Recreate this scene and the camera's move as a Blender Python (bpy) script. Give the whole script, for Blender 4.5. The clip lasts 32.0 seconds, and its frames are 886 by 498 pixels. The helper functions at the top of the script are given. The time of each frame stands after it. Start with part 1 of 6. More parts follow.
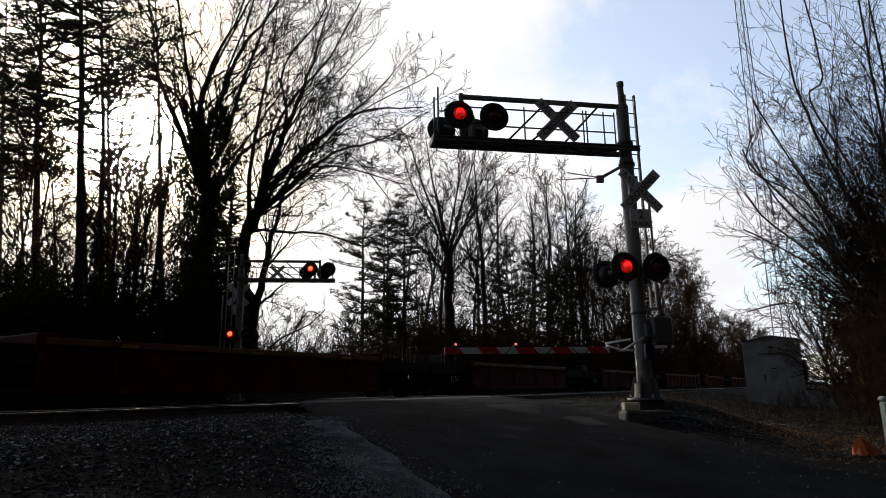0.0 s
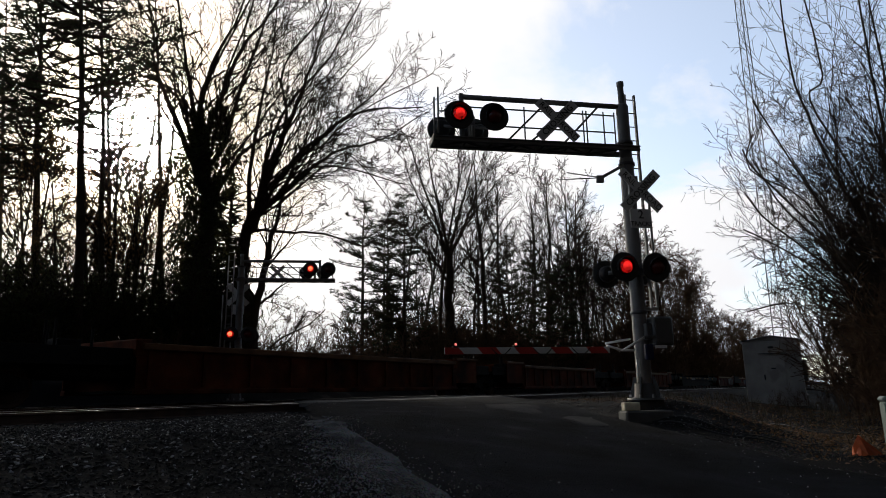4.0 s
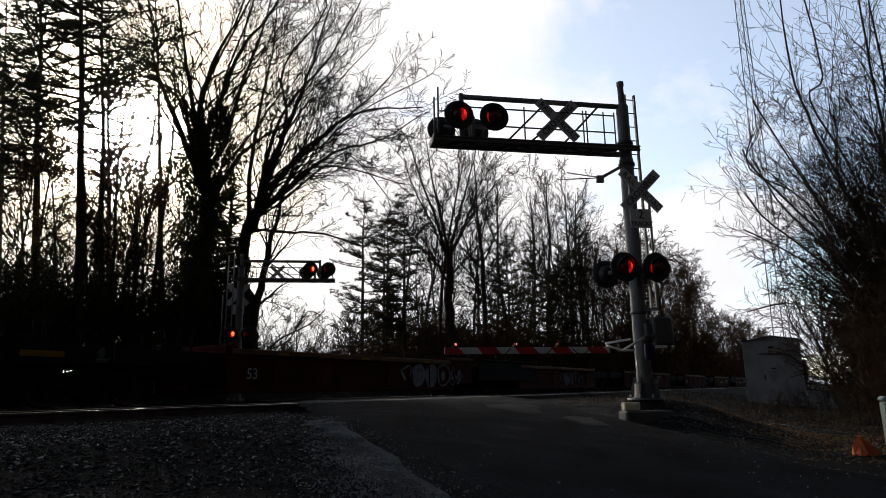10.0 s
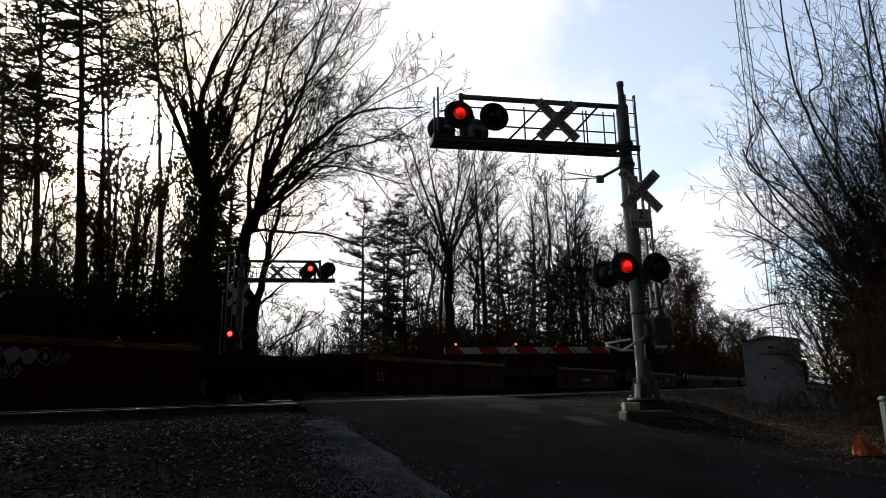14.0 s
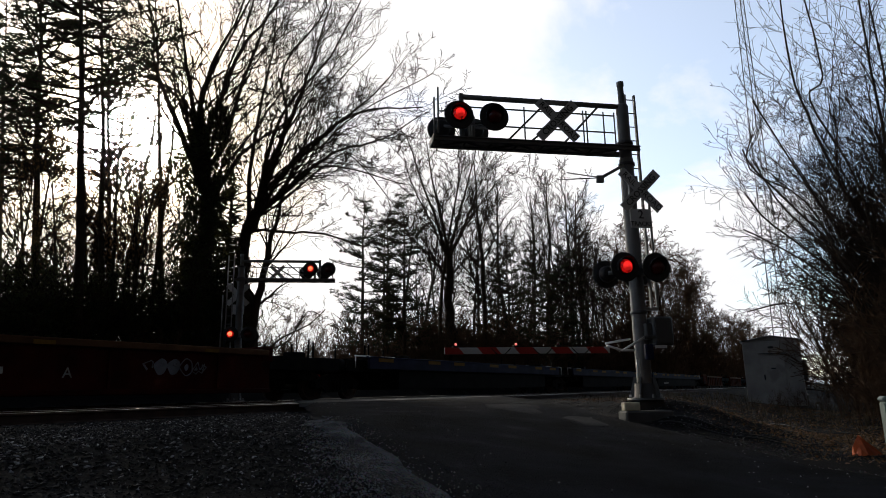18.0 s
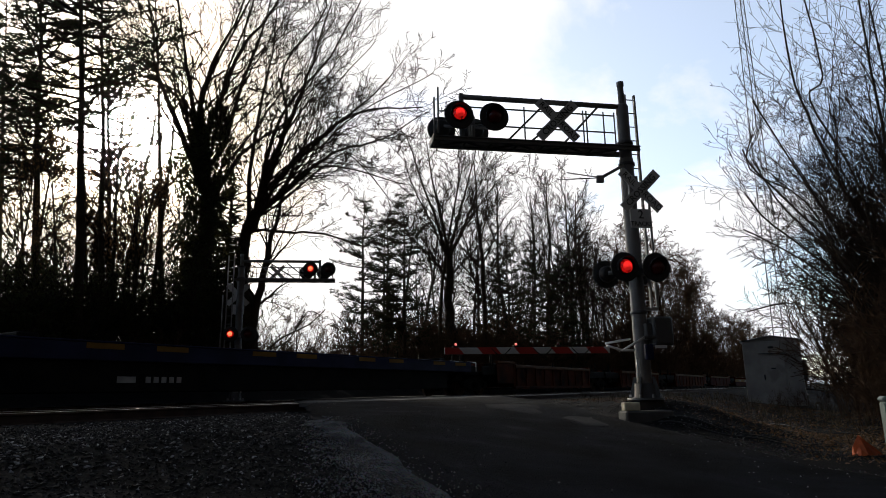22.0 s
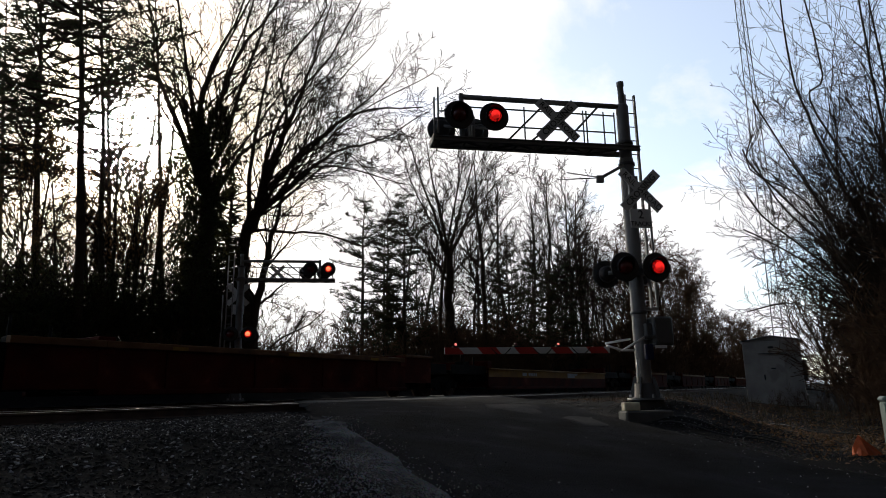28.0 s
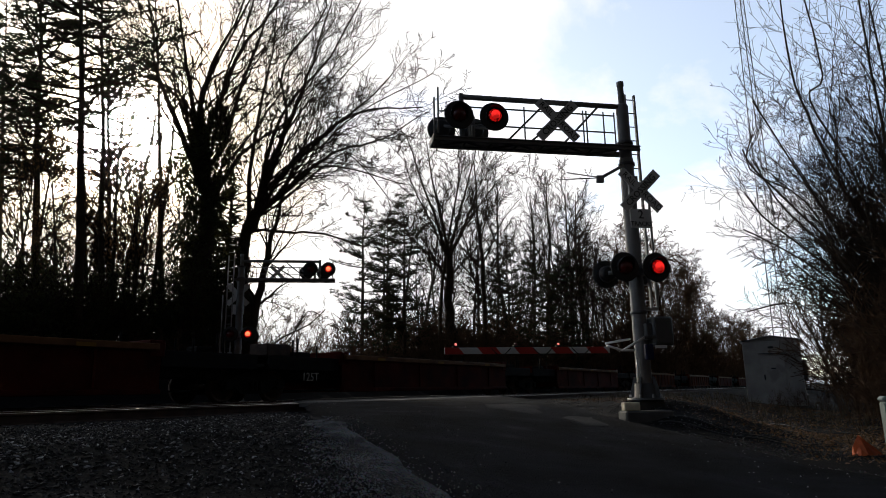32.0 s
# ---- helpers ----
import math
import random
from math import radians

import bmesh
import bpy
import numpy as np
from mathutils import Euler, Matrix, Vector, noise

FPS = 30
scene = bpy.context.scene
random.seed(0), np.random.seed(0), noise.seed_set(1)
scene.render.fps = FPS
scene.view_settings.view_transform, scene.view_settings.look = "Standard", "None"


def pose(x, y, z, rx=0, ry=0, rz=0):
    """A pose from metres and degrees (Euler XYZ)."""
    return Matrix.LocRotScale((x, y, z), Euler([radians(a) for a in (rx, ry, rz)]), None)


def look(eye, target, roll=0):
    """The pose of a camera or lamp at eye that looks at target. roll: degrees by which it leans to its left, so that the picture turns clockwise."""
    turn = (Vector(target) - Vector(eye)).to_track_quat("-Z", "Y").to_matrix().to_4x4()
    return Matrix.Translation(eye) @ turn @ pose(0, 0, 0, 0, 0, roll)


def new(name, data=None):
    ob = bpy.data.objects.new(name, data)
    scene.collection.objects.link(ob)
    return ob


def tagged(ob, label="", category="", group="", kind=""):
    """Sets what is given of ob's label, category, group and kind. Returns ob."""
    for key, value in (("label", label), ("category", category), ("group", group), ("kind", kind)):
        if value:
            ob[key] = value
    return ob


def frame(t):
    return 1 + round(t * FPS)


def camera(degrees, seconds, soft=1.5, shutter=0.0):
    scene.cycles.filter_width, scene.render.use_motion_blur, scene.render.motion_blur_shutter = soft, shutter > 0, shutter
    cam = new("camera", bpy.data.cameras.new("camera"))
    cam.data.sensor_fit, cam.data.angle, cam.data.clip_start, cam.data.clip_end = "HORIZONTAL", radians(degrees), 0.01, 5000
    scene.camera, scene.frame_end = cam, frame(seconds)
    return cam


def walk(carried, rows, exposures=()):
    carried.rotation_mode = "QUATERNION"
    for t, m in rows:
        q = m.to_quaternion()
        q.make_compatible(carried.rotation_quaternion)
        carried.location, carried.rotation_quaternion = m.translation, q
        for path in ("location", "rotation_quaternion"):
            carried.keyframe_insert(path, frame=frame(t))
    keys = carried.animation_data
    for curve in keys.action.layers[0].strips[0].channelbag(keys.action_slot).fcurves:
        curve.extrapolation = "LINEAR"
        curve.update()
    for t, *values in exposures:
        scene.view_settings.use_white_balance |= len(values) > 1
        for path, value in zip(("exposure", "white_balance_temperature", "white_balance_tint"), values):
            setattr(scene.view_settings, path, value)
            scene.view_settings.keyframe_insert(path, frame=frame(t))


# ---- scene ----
import collections

# ---- camera: a low tripod beside the road, standing still ----
EYE = (0.0, 0.0, 0.20)
PITCH, ROLL = 12.37, -1.03
cam = camera(68.62, 32.0, soft=0.5, shutter=0.0)
aim = (0.0, math.cos(radians(PITCH)), EYE[2] + math.sin(radians(PITCH)))
walk(cam, [(0.0, look(EYE, aim, ROLL)), (32.0, look(EYE, aim, ROLL))], exposures=[(0.0, -0.16), (10.0, -0.12), (20.0, -0.06), (32.0, 0.0)])

# ---- sky and sun: low sun behind broken cloud, straight ahead over the track ----
SUN = Vector((-0.43, 0.83, 0.342)).normalized()
SUN_EL, SUN_AZ = math.asin(SUN.z), math.atan2(SUN.x, SUN.y)


def build_sky():
    world = bpy.data.worlds.new("sky")
    scene.world = world
    world.use_nodes = True
    nt = world.node_tree
    nt.nodes.clear()
    N, Lk = nt.nodes.new, nt.links.new

    def math_node(op, a, b=0.0):
        n = N("ShaderNodeMath")
        n.operation = op
        for i, v in enumerate((a, b)):
            if isinstance(v, (int, float)):
                n.inputs[i].default_value = v
            else:
                Lk(v, n.inputs[i])
        return n.outputs[0]

    def ramp(fac, stops):
        n = N("ShaderNodeValToRGB")
        n.color_ramp.elements[0].position, n.color_ramp.elements[1].position = stops[0][0], stops[-1][0]
        n.color_ramp.elements[0].color, n.color_ramp.elements[1].color = (*stops[0][1], 1), (*stops[-1][1], 1)
        for p, c in stops[1:-1]:
            n.color_ramp.elements.new(p).color = (*c, 1)
        Lk(fac, n.inputs[0])
        return n.outputs[0]

    out = N("ShaderNodeOutputWorld")
    coord = N("ShaderNodeTexCoord")
    sky = N("ShaderNodeTexSky")
    sky.sky_type, sky.sun_disc = "NISHITA", False
    sky.sun_elevation, sky.sun_rotation = SUN_EL, SUN_AZ
    sky.air_density, sky.dust_density, sky.ozone_density = 1.0, 1.0, 1.2
    clear = N("ShaderNodeBackground")
    clear.inputs[1].default_value = SKY_STRENGTH
    # angle from the sun, 0 to 1 for 0 to 180 degrees
    dot = N("ShaderNodeVectorMath")
    dot.operation = "DOT_PRODUCT"
    Lk(coord.outputs["Generated"], dot.inputs[0])
    dot.inputs[1].default_value = SUN
    ang = math_node("DIVIDE", math_node("ARCCOSINE", dot.outputs["Value"]), math.pi)
    # cloud layer, flattened towards the horizon
    sep = N("ShaderNodeSeparateXYZ")
    Lk(coord.outputs["Generated"], sep.inputs[0])
    den = math_node("ADD", math_node("MAXIMUM", sep.outputs[2], 0.0), 0.25)
    comb = N("ShaderNodeCombineXYZ")
    Lk(math_node("DIVIDE", sep.outputs[0], den), comb.inputs[0])
    Lk(math_node("DIVIDE", sep.outputs[1], den), comb.inputs[1])
    noise_big = N("ShaderNodeTexNoise")
    noise_big.inputs["Scale"].default_value = 1.7
    noise_big.inputs["Detail"].default_value = 9.0
    noise_big.inputs["Roughness"].default_value = 0.55
    noise_big.inputs["Distortion"].default_value = 0.4
    Lk(comb.outputs[0], noise_big.inputs["Vector"])
    # broken cloud in view; behind, unseen closed cloud added to darken the ground
    far_side = math_node("MULTIPLY", math_node("MAXIMUM", math_node("SUBTRACT", ang, 0.345), 0.0), 6.0)
    puffs = math_node("SUBTRACT", math_node("MULTIPLY", noise_big.outputs["Fac"], 1.8), 0.4)
    gap = math_node("MULTIPLY", math_node("MAXIMUM", math_node("SUBTRACT", ang, 0.195), 0.0), 3.6)
    cover = math_node("ADD", math_node("SUBTRACT", puffs, gap), far_side)
    low = math_node("MULTIPLY", math_node("SUBTRACT", 0.35, math_node("MINIMUM", sep.outputs[2], 0.35)), 1.5)
    mask = ramp(math_node("ADD", cover, low), [(0.28, (0.30, 0.30, 0.30)), (0.40, (0.72, 0.72, 0.72)), (0.50, (1, 1, 1))])
    # forward-scattered brightness of the cloud, by its angle from the sun
    # dropped steeply outside the view, to dim the ground and car sides
    bright = ramp(ang, [(0.0, (0.8, 0.77, 0.72)), (0.05, (0.62, 0.61, 0.59)), (0.13, (0.535, 0.52, 0.515)), (0.25, (0.50, 0.495, 0.50)), (0.34, (0.41, 0.415, 0.44)), (0.385, (0.068, 0.068, 0.07)), (0.46, (0.0285, 0.0255, 0.023)), (1.0, (0.020, 0.0180, 0.0162))])
    # overhead, above the view, the sky is dimmed to cut light on the ground
    height = ramp(sep.outputs[2], [(0.0, (1, 1, 1)), (0.56, (1, 1, 1)), (0.67, (0.3, 0.3, 0.31)), (0.8, (0.07, 0.07, 0.08)), (1.0, (0.05, 0.05, 0.06))])

    def dulled(color):
        n = N("ShaderNodeMix")
        n.data_type, n.blend_type = "RGBA", "MULTIPLY"
        n.inputs["Factor"].default_value = 1.0
        Lk(color, n.inputs["A"])
        Lk(height, n.inputs["B"])
        return n.outputs["Result"]

    cloud = N("ShaderNodeBackground")
    cloud.inputs[1].default_value = CLOUD_STRENGTH
    Lk(dulled(bright), cloud.inputs[0])
    Lk(dulled(sky.outputs[0]), clear.inputs[0])
    mix = N("ShaderNodeMixShader")
    Lk(mask, mix.inputs[0])
    Lk(clear.outputs[0], mix.inputs[1])
    Lk(cloud.outputs[0], mix.inputs[2])
    # lens glare round the sun, drawn into the sky as a wide bright disc
    glare = ramp(ang, [(0.0, (1, 0.96, 0.88)), (0.0128, (1, 0.95, 0.85)), (0.0165, (0.30, 0.26, 0.20)), (0.024, (0.07, 0.056, 0.038)), (0.038, (0.016, 0.012, 0.0075)), (0.09, (0, 0, 0))])
    disc = N("ShaderNodeBackground")
    disc.inputs[1].default_value = GLARE_STRENGTH
    Lk(glare, disc.inputs[0])
    add = N("ShaderNodeAddShader")
    Lk(mix.outputs[0], add.inputs[0])
    Lk(disc.outputs[0], add.inputs[1])
    Lk(add.outputs[0], out.inputs[0])


SKY_STRENGTH, CLOUD_STRENGTH, GLARE_STRENGTH = 0.25, 2.25, 170.0
build_sky()
sun_lamp = new("sun", bpy.data.lights.new("sun", "SUN"))
sun_lamp.data.energy, sun_lamp.data.angle, sun_lamp.data.color = 0.6, radians(0.6), (1.0, 0.86, 0.68)
sun_lamp.matrix_world = look(SUN * 300, (0, 0, 0))

# ---- the track's own axes: s runs along it, n across it, away from the camera ----
TURN = radians(31.2)
TX, TY = math.sin(TURN), math.cos(TURN)


def on_track(s, n, z=0.0):
    return Vector((s * TX - n * TY, s * TY + n * TX, z))


def sn_of(x, y):
    return x * TX + y * TY, -x * TY + y * TX


RAIL_TOP = 0.008
NEAR_TRACK, FAR_TRACK = 10.60, 14.78
TRACK_AXES = 58.8  # degrees from world x to the track's s axis

# ---- materials ----
MATS = {}


def mat(name, color, rough=0.7, metal=0.0, vary=0.25, scale=6.0, bump=0.2, fine=60.0, other=None, patch=0.0, spec=0.5):
    """A procedural surface: colour broken at two scales, roughness broken too, fine relief; every object a little different."""
    m = bpy.data.materials.new(name)
    m.use_nodes = True
    nt = m.node_tree
    b = nt.nodes["Principled BSDF"]
    N, Lk = nt.nodes.new, nt.links.new
    co = N("ShaderNodeTexCoord")
    info = N("ShaderNodeObjectInfo")
    shift = N("ShaderNodeVectorMath")
    shift.operation = "ADD"
    Lk(co.outputs["Object"], shift.inputs[0])
    ten = N("ShaderNodeMath")
    ten.operation = "MULTIPLY"
    ten.inputs[1].default_value = 37.0
    Lk(info.outputs["Random"], ten.inputs[0])
    Lk(ten.outputs[0], shift.inputs[1])
    big, small = N("ShaderNodeTexNoise"), N("ShaderNodeTexNoise")
    for n, s, d in ((big, scale, 5.0), (small, fine, 3.0)):
        n.inputs["Scale"].default_value, n.inputs["Detail"].default_value = s, d
        Lk(shift.outputs[0], n.inputs["Vector"])
    r = N("ShaderNodeValToRGB")
    dark = [c * (1 - vary) for c in color]
    light = [min(1.0, c * (1 + vary)) for c in color]
    r.color_ramp.elements[0].position, r.color_ramp.elements[1].position = 0.32, 0.68
    r.color_ramp.elements[0].color, r.color_ramp.elements[1].color = (*dark, 1), (*light, 1)
    Lk(big.outputs["Fac"], r.inputs[0])
    mx = N("ShaderNodeMix")
    mx.data_type, mx.blend_type = "RGBA", "MULTIPLY"
    mx.inputs["Factor"].default_value = min(1.0, vary * 1.6)
    Lk(r.outputs[0], mx.inputs["A"])
    Lk(small.outputs["Color"], mx.inputs["B"])
    col = mx.outputs["Result"]
    if other:
        # worn or stained patches of a second colour
        pr = N("ShaderNodeValToRGB")
        pr.color_ramp.elements[0].position, pr.color_ramp.elements[1].position = 0.62 - patch, 0.70 - patch
        Lk(big.outputs["Fac"], pr.inputs[0])
        m2 = N("ShaderNodeMix")
        m2.data_type = "RGBA"
        Lk(pr.outputs[0], m2.inputs["Factor"])
        Lk(col, m2.inputs["A"])
        m2.inputs["B"].default_value = (*other, 1)
        col = m2.outputs["Result"]
    Lk(col, b.inputs["Base Color"])
    rr = N("ShaderNodeMapRange")
    rr.inputs["To Min"].default_value, rr.inputs["To Max"].default_value = max(0.05, rough - 0.12), min(1.0, rough + 0.12)
    Lk(small.outputs["Fac"], rr.inputs["Value"])
    Lk(rr.outputs[0], b.inputs["Roughness"])
    b.inputs["Metallic"].default_value = metal
    b.inputs["Specular IOR Level"].default_value = spec
    if bump:
        bp = N("ShaderNodeBump")
        bp.inputs["Strength"].default_value, bp.inputs["Distance"].default_value = bump, 0.02
        Lk(small.outputs["Fac"], bp.inputs["Height"])
        Lk(bp.outputs[0], b.inputs["Normal"])
    MATS[name] = m
    return m


def glow(name, color, strength, scale=14.0, low=0.25):
    """A lamp's ribbed glass: it gives off light unevenly."""
    m = bpy.data.materials.new(name)
    m.use_nodes = True
    nt = m.node_tree
    b = nt.nodes["Principled BSDF"]
    b.inputs["Base Color"].default_value = (*[c * 0.5 for c in color], 1)
    b.inputs["Roughness"].default_value = 0.25
    b.inputs["Emission Color"].default_value = (*color, 1)
    co, n, r = nt.nodes.new("ShaderNodeTexCoord"), nt.nodes.new("ShaderNodeTexNoise"), nt.nodes.new("ShaderNodeMapRange")
    n.inputs["Scale"].default_value, n.inputs["Detail"].default_value = scale, 2.0
    r.inputs["From Min"].default_value, r.inputs["From Max"].default_value = 0.4, 0.58
    r.inputs["To Min"].default_value, r.inputs["To Max"].default_value = strength * low, strength
    nt.links.new(co.outputs["Object"], n.inputs["Vector"])
    nt.links.new(n.outputs["Fac"], r.inputs["Value"])
    nt.links.new(r.outputs[0], b.inputs["Emission Strength"])
    return m


M_BARK = mat("bark", (0.075, 0.06, 0.047), 0.95, vary=0.35, scale=3.0, bump=0.6, fine=25.0, spec=0.05)
M_TWIG = mat("twig_bark", (0.052, 0.039, 0.031), 0.95, vary=0.25, scale=2.0, bump=0.0, spec=0.0)
M_NEEDLE = mat("pine_needles", (0.032, 0.048, 0.022), 0.7, vary=0.35, scale=1.5, bump=0.0, spec=0.05)
M_LEAF = mat("dry_oak_leaves", (0.095, 0.06, 0.03), 0.75, vary=0.4, scale=1.5, bump=0.0, spec=0.05)
M_EVER = mat("evergreen_leaves", (0.03, 0.042, 0.02), 0.6, vary=0.4, scale=1.2, bump=0.0, spec=0.25)
M_BRUSH = mat("brush_twigs", (0.115, 0.075, 0.05), 0.95, vary=0.3, scale=1.0, bump=0.0, spec=0.0)
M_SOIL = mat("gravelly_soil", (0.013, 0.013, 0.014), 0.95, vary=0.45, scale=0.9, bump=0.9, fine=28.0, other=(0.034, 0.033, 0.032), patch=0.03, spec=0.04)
M_ASPHALT = mat("worn_asphalt", (0.018, 0.0205, 0.0265), 0.92, vary=0.85, scale=1.3, bump=1.0, fine=60.0, other=(0.030, 0.033, 0.041), patch=-0.02, spec=0.04)
M_PATCH = mat("asphalt_patch", (0.045, 0.045, 0.047), 0.85, vary=0.25, scale=1.5, bump=0.6, fine=90.0, spec=0.08)
M_FINE = mat("fine_grey_gravel", (0.03, 0.031, 0.035), 0.9, vary=0.6, scale=2.6, bump=1.0, fine=55.0, spec=0.1)
M_CONCRETE = mat("weathered_concrete", (0.105, 0.103, 0.098), 0.85, vary=0.25, scale=2.5, bump=0.4, fine=50.0)
M_TIE = mat("creosoted_timber", (0.045, 0.036, 0.03), 0.85, vary=0.35, scale=5.0, bump=0.6, fine=45.0)
M_RAILHEAD = mat("polished_steel", (0.55, 0.53, 0.50), 0.36, 1.0, vary=0.12, scale=4.0, bump=0.05)
M_RUST = mat("rusty_steel", (0.07, 0.038, 0.026), 0.8, 0.2, vary=0.4, scale=4.0, bump=0.4)
M_GALV = mat("galvanized_steel", (0.34, 0.335, 0.33), 0.6, 0.15, vary=0.25, scale=4.0, bump=0.1)
M_ALU = mat("dull_aluminium", (0.19, 0.185, 0.18), 0.6, 0.15, vary=0.22, scale=2.5, bump=0.08)
M_BLACK = mat("matt_black_paint", (0.018, 0.018, 0.018), 0.6, vary=0.25, scale=6.0, bump=0.1)
M_WHITE = mat("white_reflective_sheet", (0.75, 0.75, 0.74), 0.5, vary=0.08, scale=5.0, bump=0.03)
M_RED = mat("red_reflective_sheet", (0.55, 0.03, 0.025), 0.5, vary=0.1, scale=5.0, bump=0.03)
M_HOUSE = mat("pale_grey_wall_metal", (0.46, 0.43, 0.39), 0.6, 0.1, vary=0.3, scale=1.3, bump=0.08, other=(0.30, 0.28, 0.25), patch=0.0, spec=0.3)
# paler than the other steel: ground bounce put into its colour
M_GRATE = mat("bounce_lit_grating", (0.72, 0.70, 0.67), 0.8, 0.0, vary=0.35, scale=5.0, bump=0.3, fine=80.0, spec=0.2)
M_BRIGHT = mat("bare_silver_metal", (0.80, 0.79, 0.77), 0.45, 0.2, vary=0.1, scale=5.0, bump=0.05)
M_CASE = mat("grey_painted_metal", (0.085, 0.084, 0.083), 0.55, vary=0.15, scale=3.0, bump=0.06)
M_PEDESTAL = mat("pale_green_metal", (0.13, 0.175, 0.17), 0.5, vary=0.15, scale=5.0, bump=0.05)
M_ORANGE = mat("orange_cloth", (0.62, 0.11, 0.02), 0.75, vary=0.2, scale=9.0, bump=0.15)
# plain dark concrete for the footings
M_DARK_CONC = mat("dark_concrete", (0.055, 0.053, 0.05), 0.9, vary=0.35, scale=3.0, bump=0.5, fine=40.0, spec=0.1)
M_CREAM = mat("cream_concrete_block", (0.80, 0.72, 0.53), 0.85, vary=0.15, scale=9.0, bump=0.3)
M_RUBBER = mat("black_cable", (0.02, 0.02, 0.02), 0.55, vary=0.2, bump=0.05)
M_CRACK = mat("crack_filler", (0.012, 0.012, 0.012), 0.95, vary=0.3, bump=0.0, spec=0.0)
M_DEAD = mat("dead_leaves", (0.23, 0.13, 0.06), 0.85, vary=0.6, scale=3.0, bump=0.0)
M_GRASS = mat("dry_grass", (0.10, 0.075, 0.04), 0.85, vary=0.4, scale=2.0, bump=0.0)
M_MAROON = mat("maroon_car_paint", (0.085, 0.010, 0.005), 0.75, vary=0.5, scale=1.1, bump=0.1, other=(0.12, 0.03, 0.018), patch=-0.02, spec=0.05)
M_BROWN = mat("brown_car_paint", (0.14, 0.030, 0.010), 0.75, vary=0.75, scale=1.1, bump=0.1, other=(0.13, 0.045, 0.02), patch=-0.02, spec=0.05)
# lighter brown: skylight caught by the top chords, put into the colour
M_CHORD = mat("sky_lit_chord_paint", (0.17, 0.075, 0.03), 0.6, vary=0.35, scale=1.5, bump=0.06, spec=0.08)
M_YELLOW = mat("faded_yellow_paint", (0.26, 0.13, 0.018), 0.6, vary=0.2, scale=1.5, bump=0.1, spec=0.1)
M_BLUE = mat("dark_blue_paint", (0.022, 0.025, 0.065), 0.6, vary=0.25, scale=1.5, bump=0.1, spec=0.08)
M_CARBLACK = mat("black_car_steel", (0.013, 0.012, 0.011), 0.8, vary=0.35, scale=2.0, bump=0.2, spec=0.08)
M_LETTER = mat("white_stencil_paint", (0.42, 0.41, 0.39), 0.7, vary=0.2, scale=6.0, bump=0.05)
M_CHALK = mat("faded_spray_paint", (0.22, 0.215, 0.24), 0.75, vary=0.3, scale=3.0, bump=0.05)
M_TAGBLUE = mat("blue_spray_paint", (0.08, 0.09, 0.14), 0.75, vary=0.3, scale=3.0, bump=0.05)


def stone_mat():
    """Broken stone: mostly near-black; a random few painted pale for sky glints."""
    m = mat("ballast_stone", (0.15, 0.155, 0.165), 0.65, vary=0.3, scale=0.7, bump=0.3, fine=40.0, spec=0.2)
    nt = m.node_tree
    b = nt.nodes["Principled BSDF"]
    geo, ramp = nt.nodes.new("ShaderNodeNewGeometry"), nt.nodes.new("ShaderNodeValToRGB")
    # the pale end of the ramp puts sky glints into the stone's colour
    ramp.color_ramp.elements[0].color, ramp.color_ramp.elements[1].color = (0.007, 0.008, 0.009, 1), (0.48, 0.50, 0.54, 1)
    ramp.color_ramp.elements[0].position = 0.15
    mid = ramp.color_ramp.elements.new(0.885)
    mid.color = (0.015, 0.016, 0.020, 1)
    nt.links.new(geo.outputs["Random Per Island"], ramp.inputs[0])
    nt.links.new(ramp.outputs[0], b.inputs["Base Color"])
    return m


M_STONE = stone_mat()
M_VERGE = mat("grey_verge_stone", (0.16, 0.155, 0.15), 0.8, vary=0.7, scale=4.0, bump=0.2, fine=40.0, spec=0.15)
M_CHIP = mat("pale_gravel_chip", (0.42, 0.43, 0.46), 0.8, vary=0.6, scale=3.0, bump=0.2, fine=40.0, spec=0.2)


def thin_leaf(m, color, share):
    """Leaves let part of the light through."""
    nt = m.node_tree
    out, b = nt.nodes["Material Output"], nt.nodes["Principled BSDF"]
    tr, mx = nt.nodes.new("ShaderNodeBsdfTranslucent"), nt.nodes.new("ShaderNodeMixShader")
    tr.inputs["Color"].default_value = (*color, 1)
    mx.inputs[0].default_value = share
    nt.links.new(b.outputs[0], mx.inputs[1])
    nt.links.new(tr.outputs[0], mx.inputs[2])
    nt.links.new(mx.outputs[0], out.inputs["Surface"])


thin_leaf(M_LEAF, (0.24, 0.13, 0.05), 0.5)
thin_leaf(M_EVER, (0.10, 0.09, 0.03), 0.35)
thin_leaf(M_NEEDLE, (0.07, 0.055, 0.035), 0.18)
thin_leaf(M_DEAD, (0.20, 0.11, 0.05), 0.2)
M_LENS_OFF = mat("unlit_red_lens", (0.12, 0.006, 0.006), 0.3, vary=0.3, bump=0.0)
M_LENS_RIM = glow("lit_lens_rim", (1.0, 0.012, 0.01), 0.42, 22.0, 0.1)
M_LENS_ON = glow("lit_red_lens", (1.0, 0.022, 0.018), 1.25, 9.0, 0.3)
M_LENS_HOT = glow("lit_lamp_core", (1.0, 0.12, 0.05), 3.2, 9.0, 0.6)
M_LENS_ARM = glow("lit_arm_lamp", (1.0, 0.16, 0.13), 2.4, 40.0, 0.35)


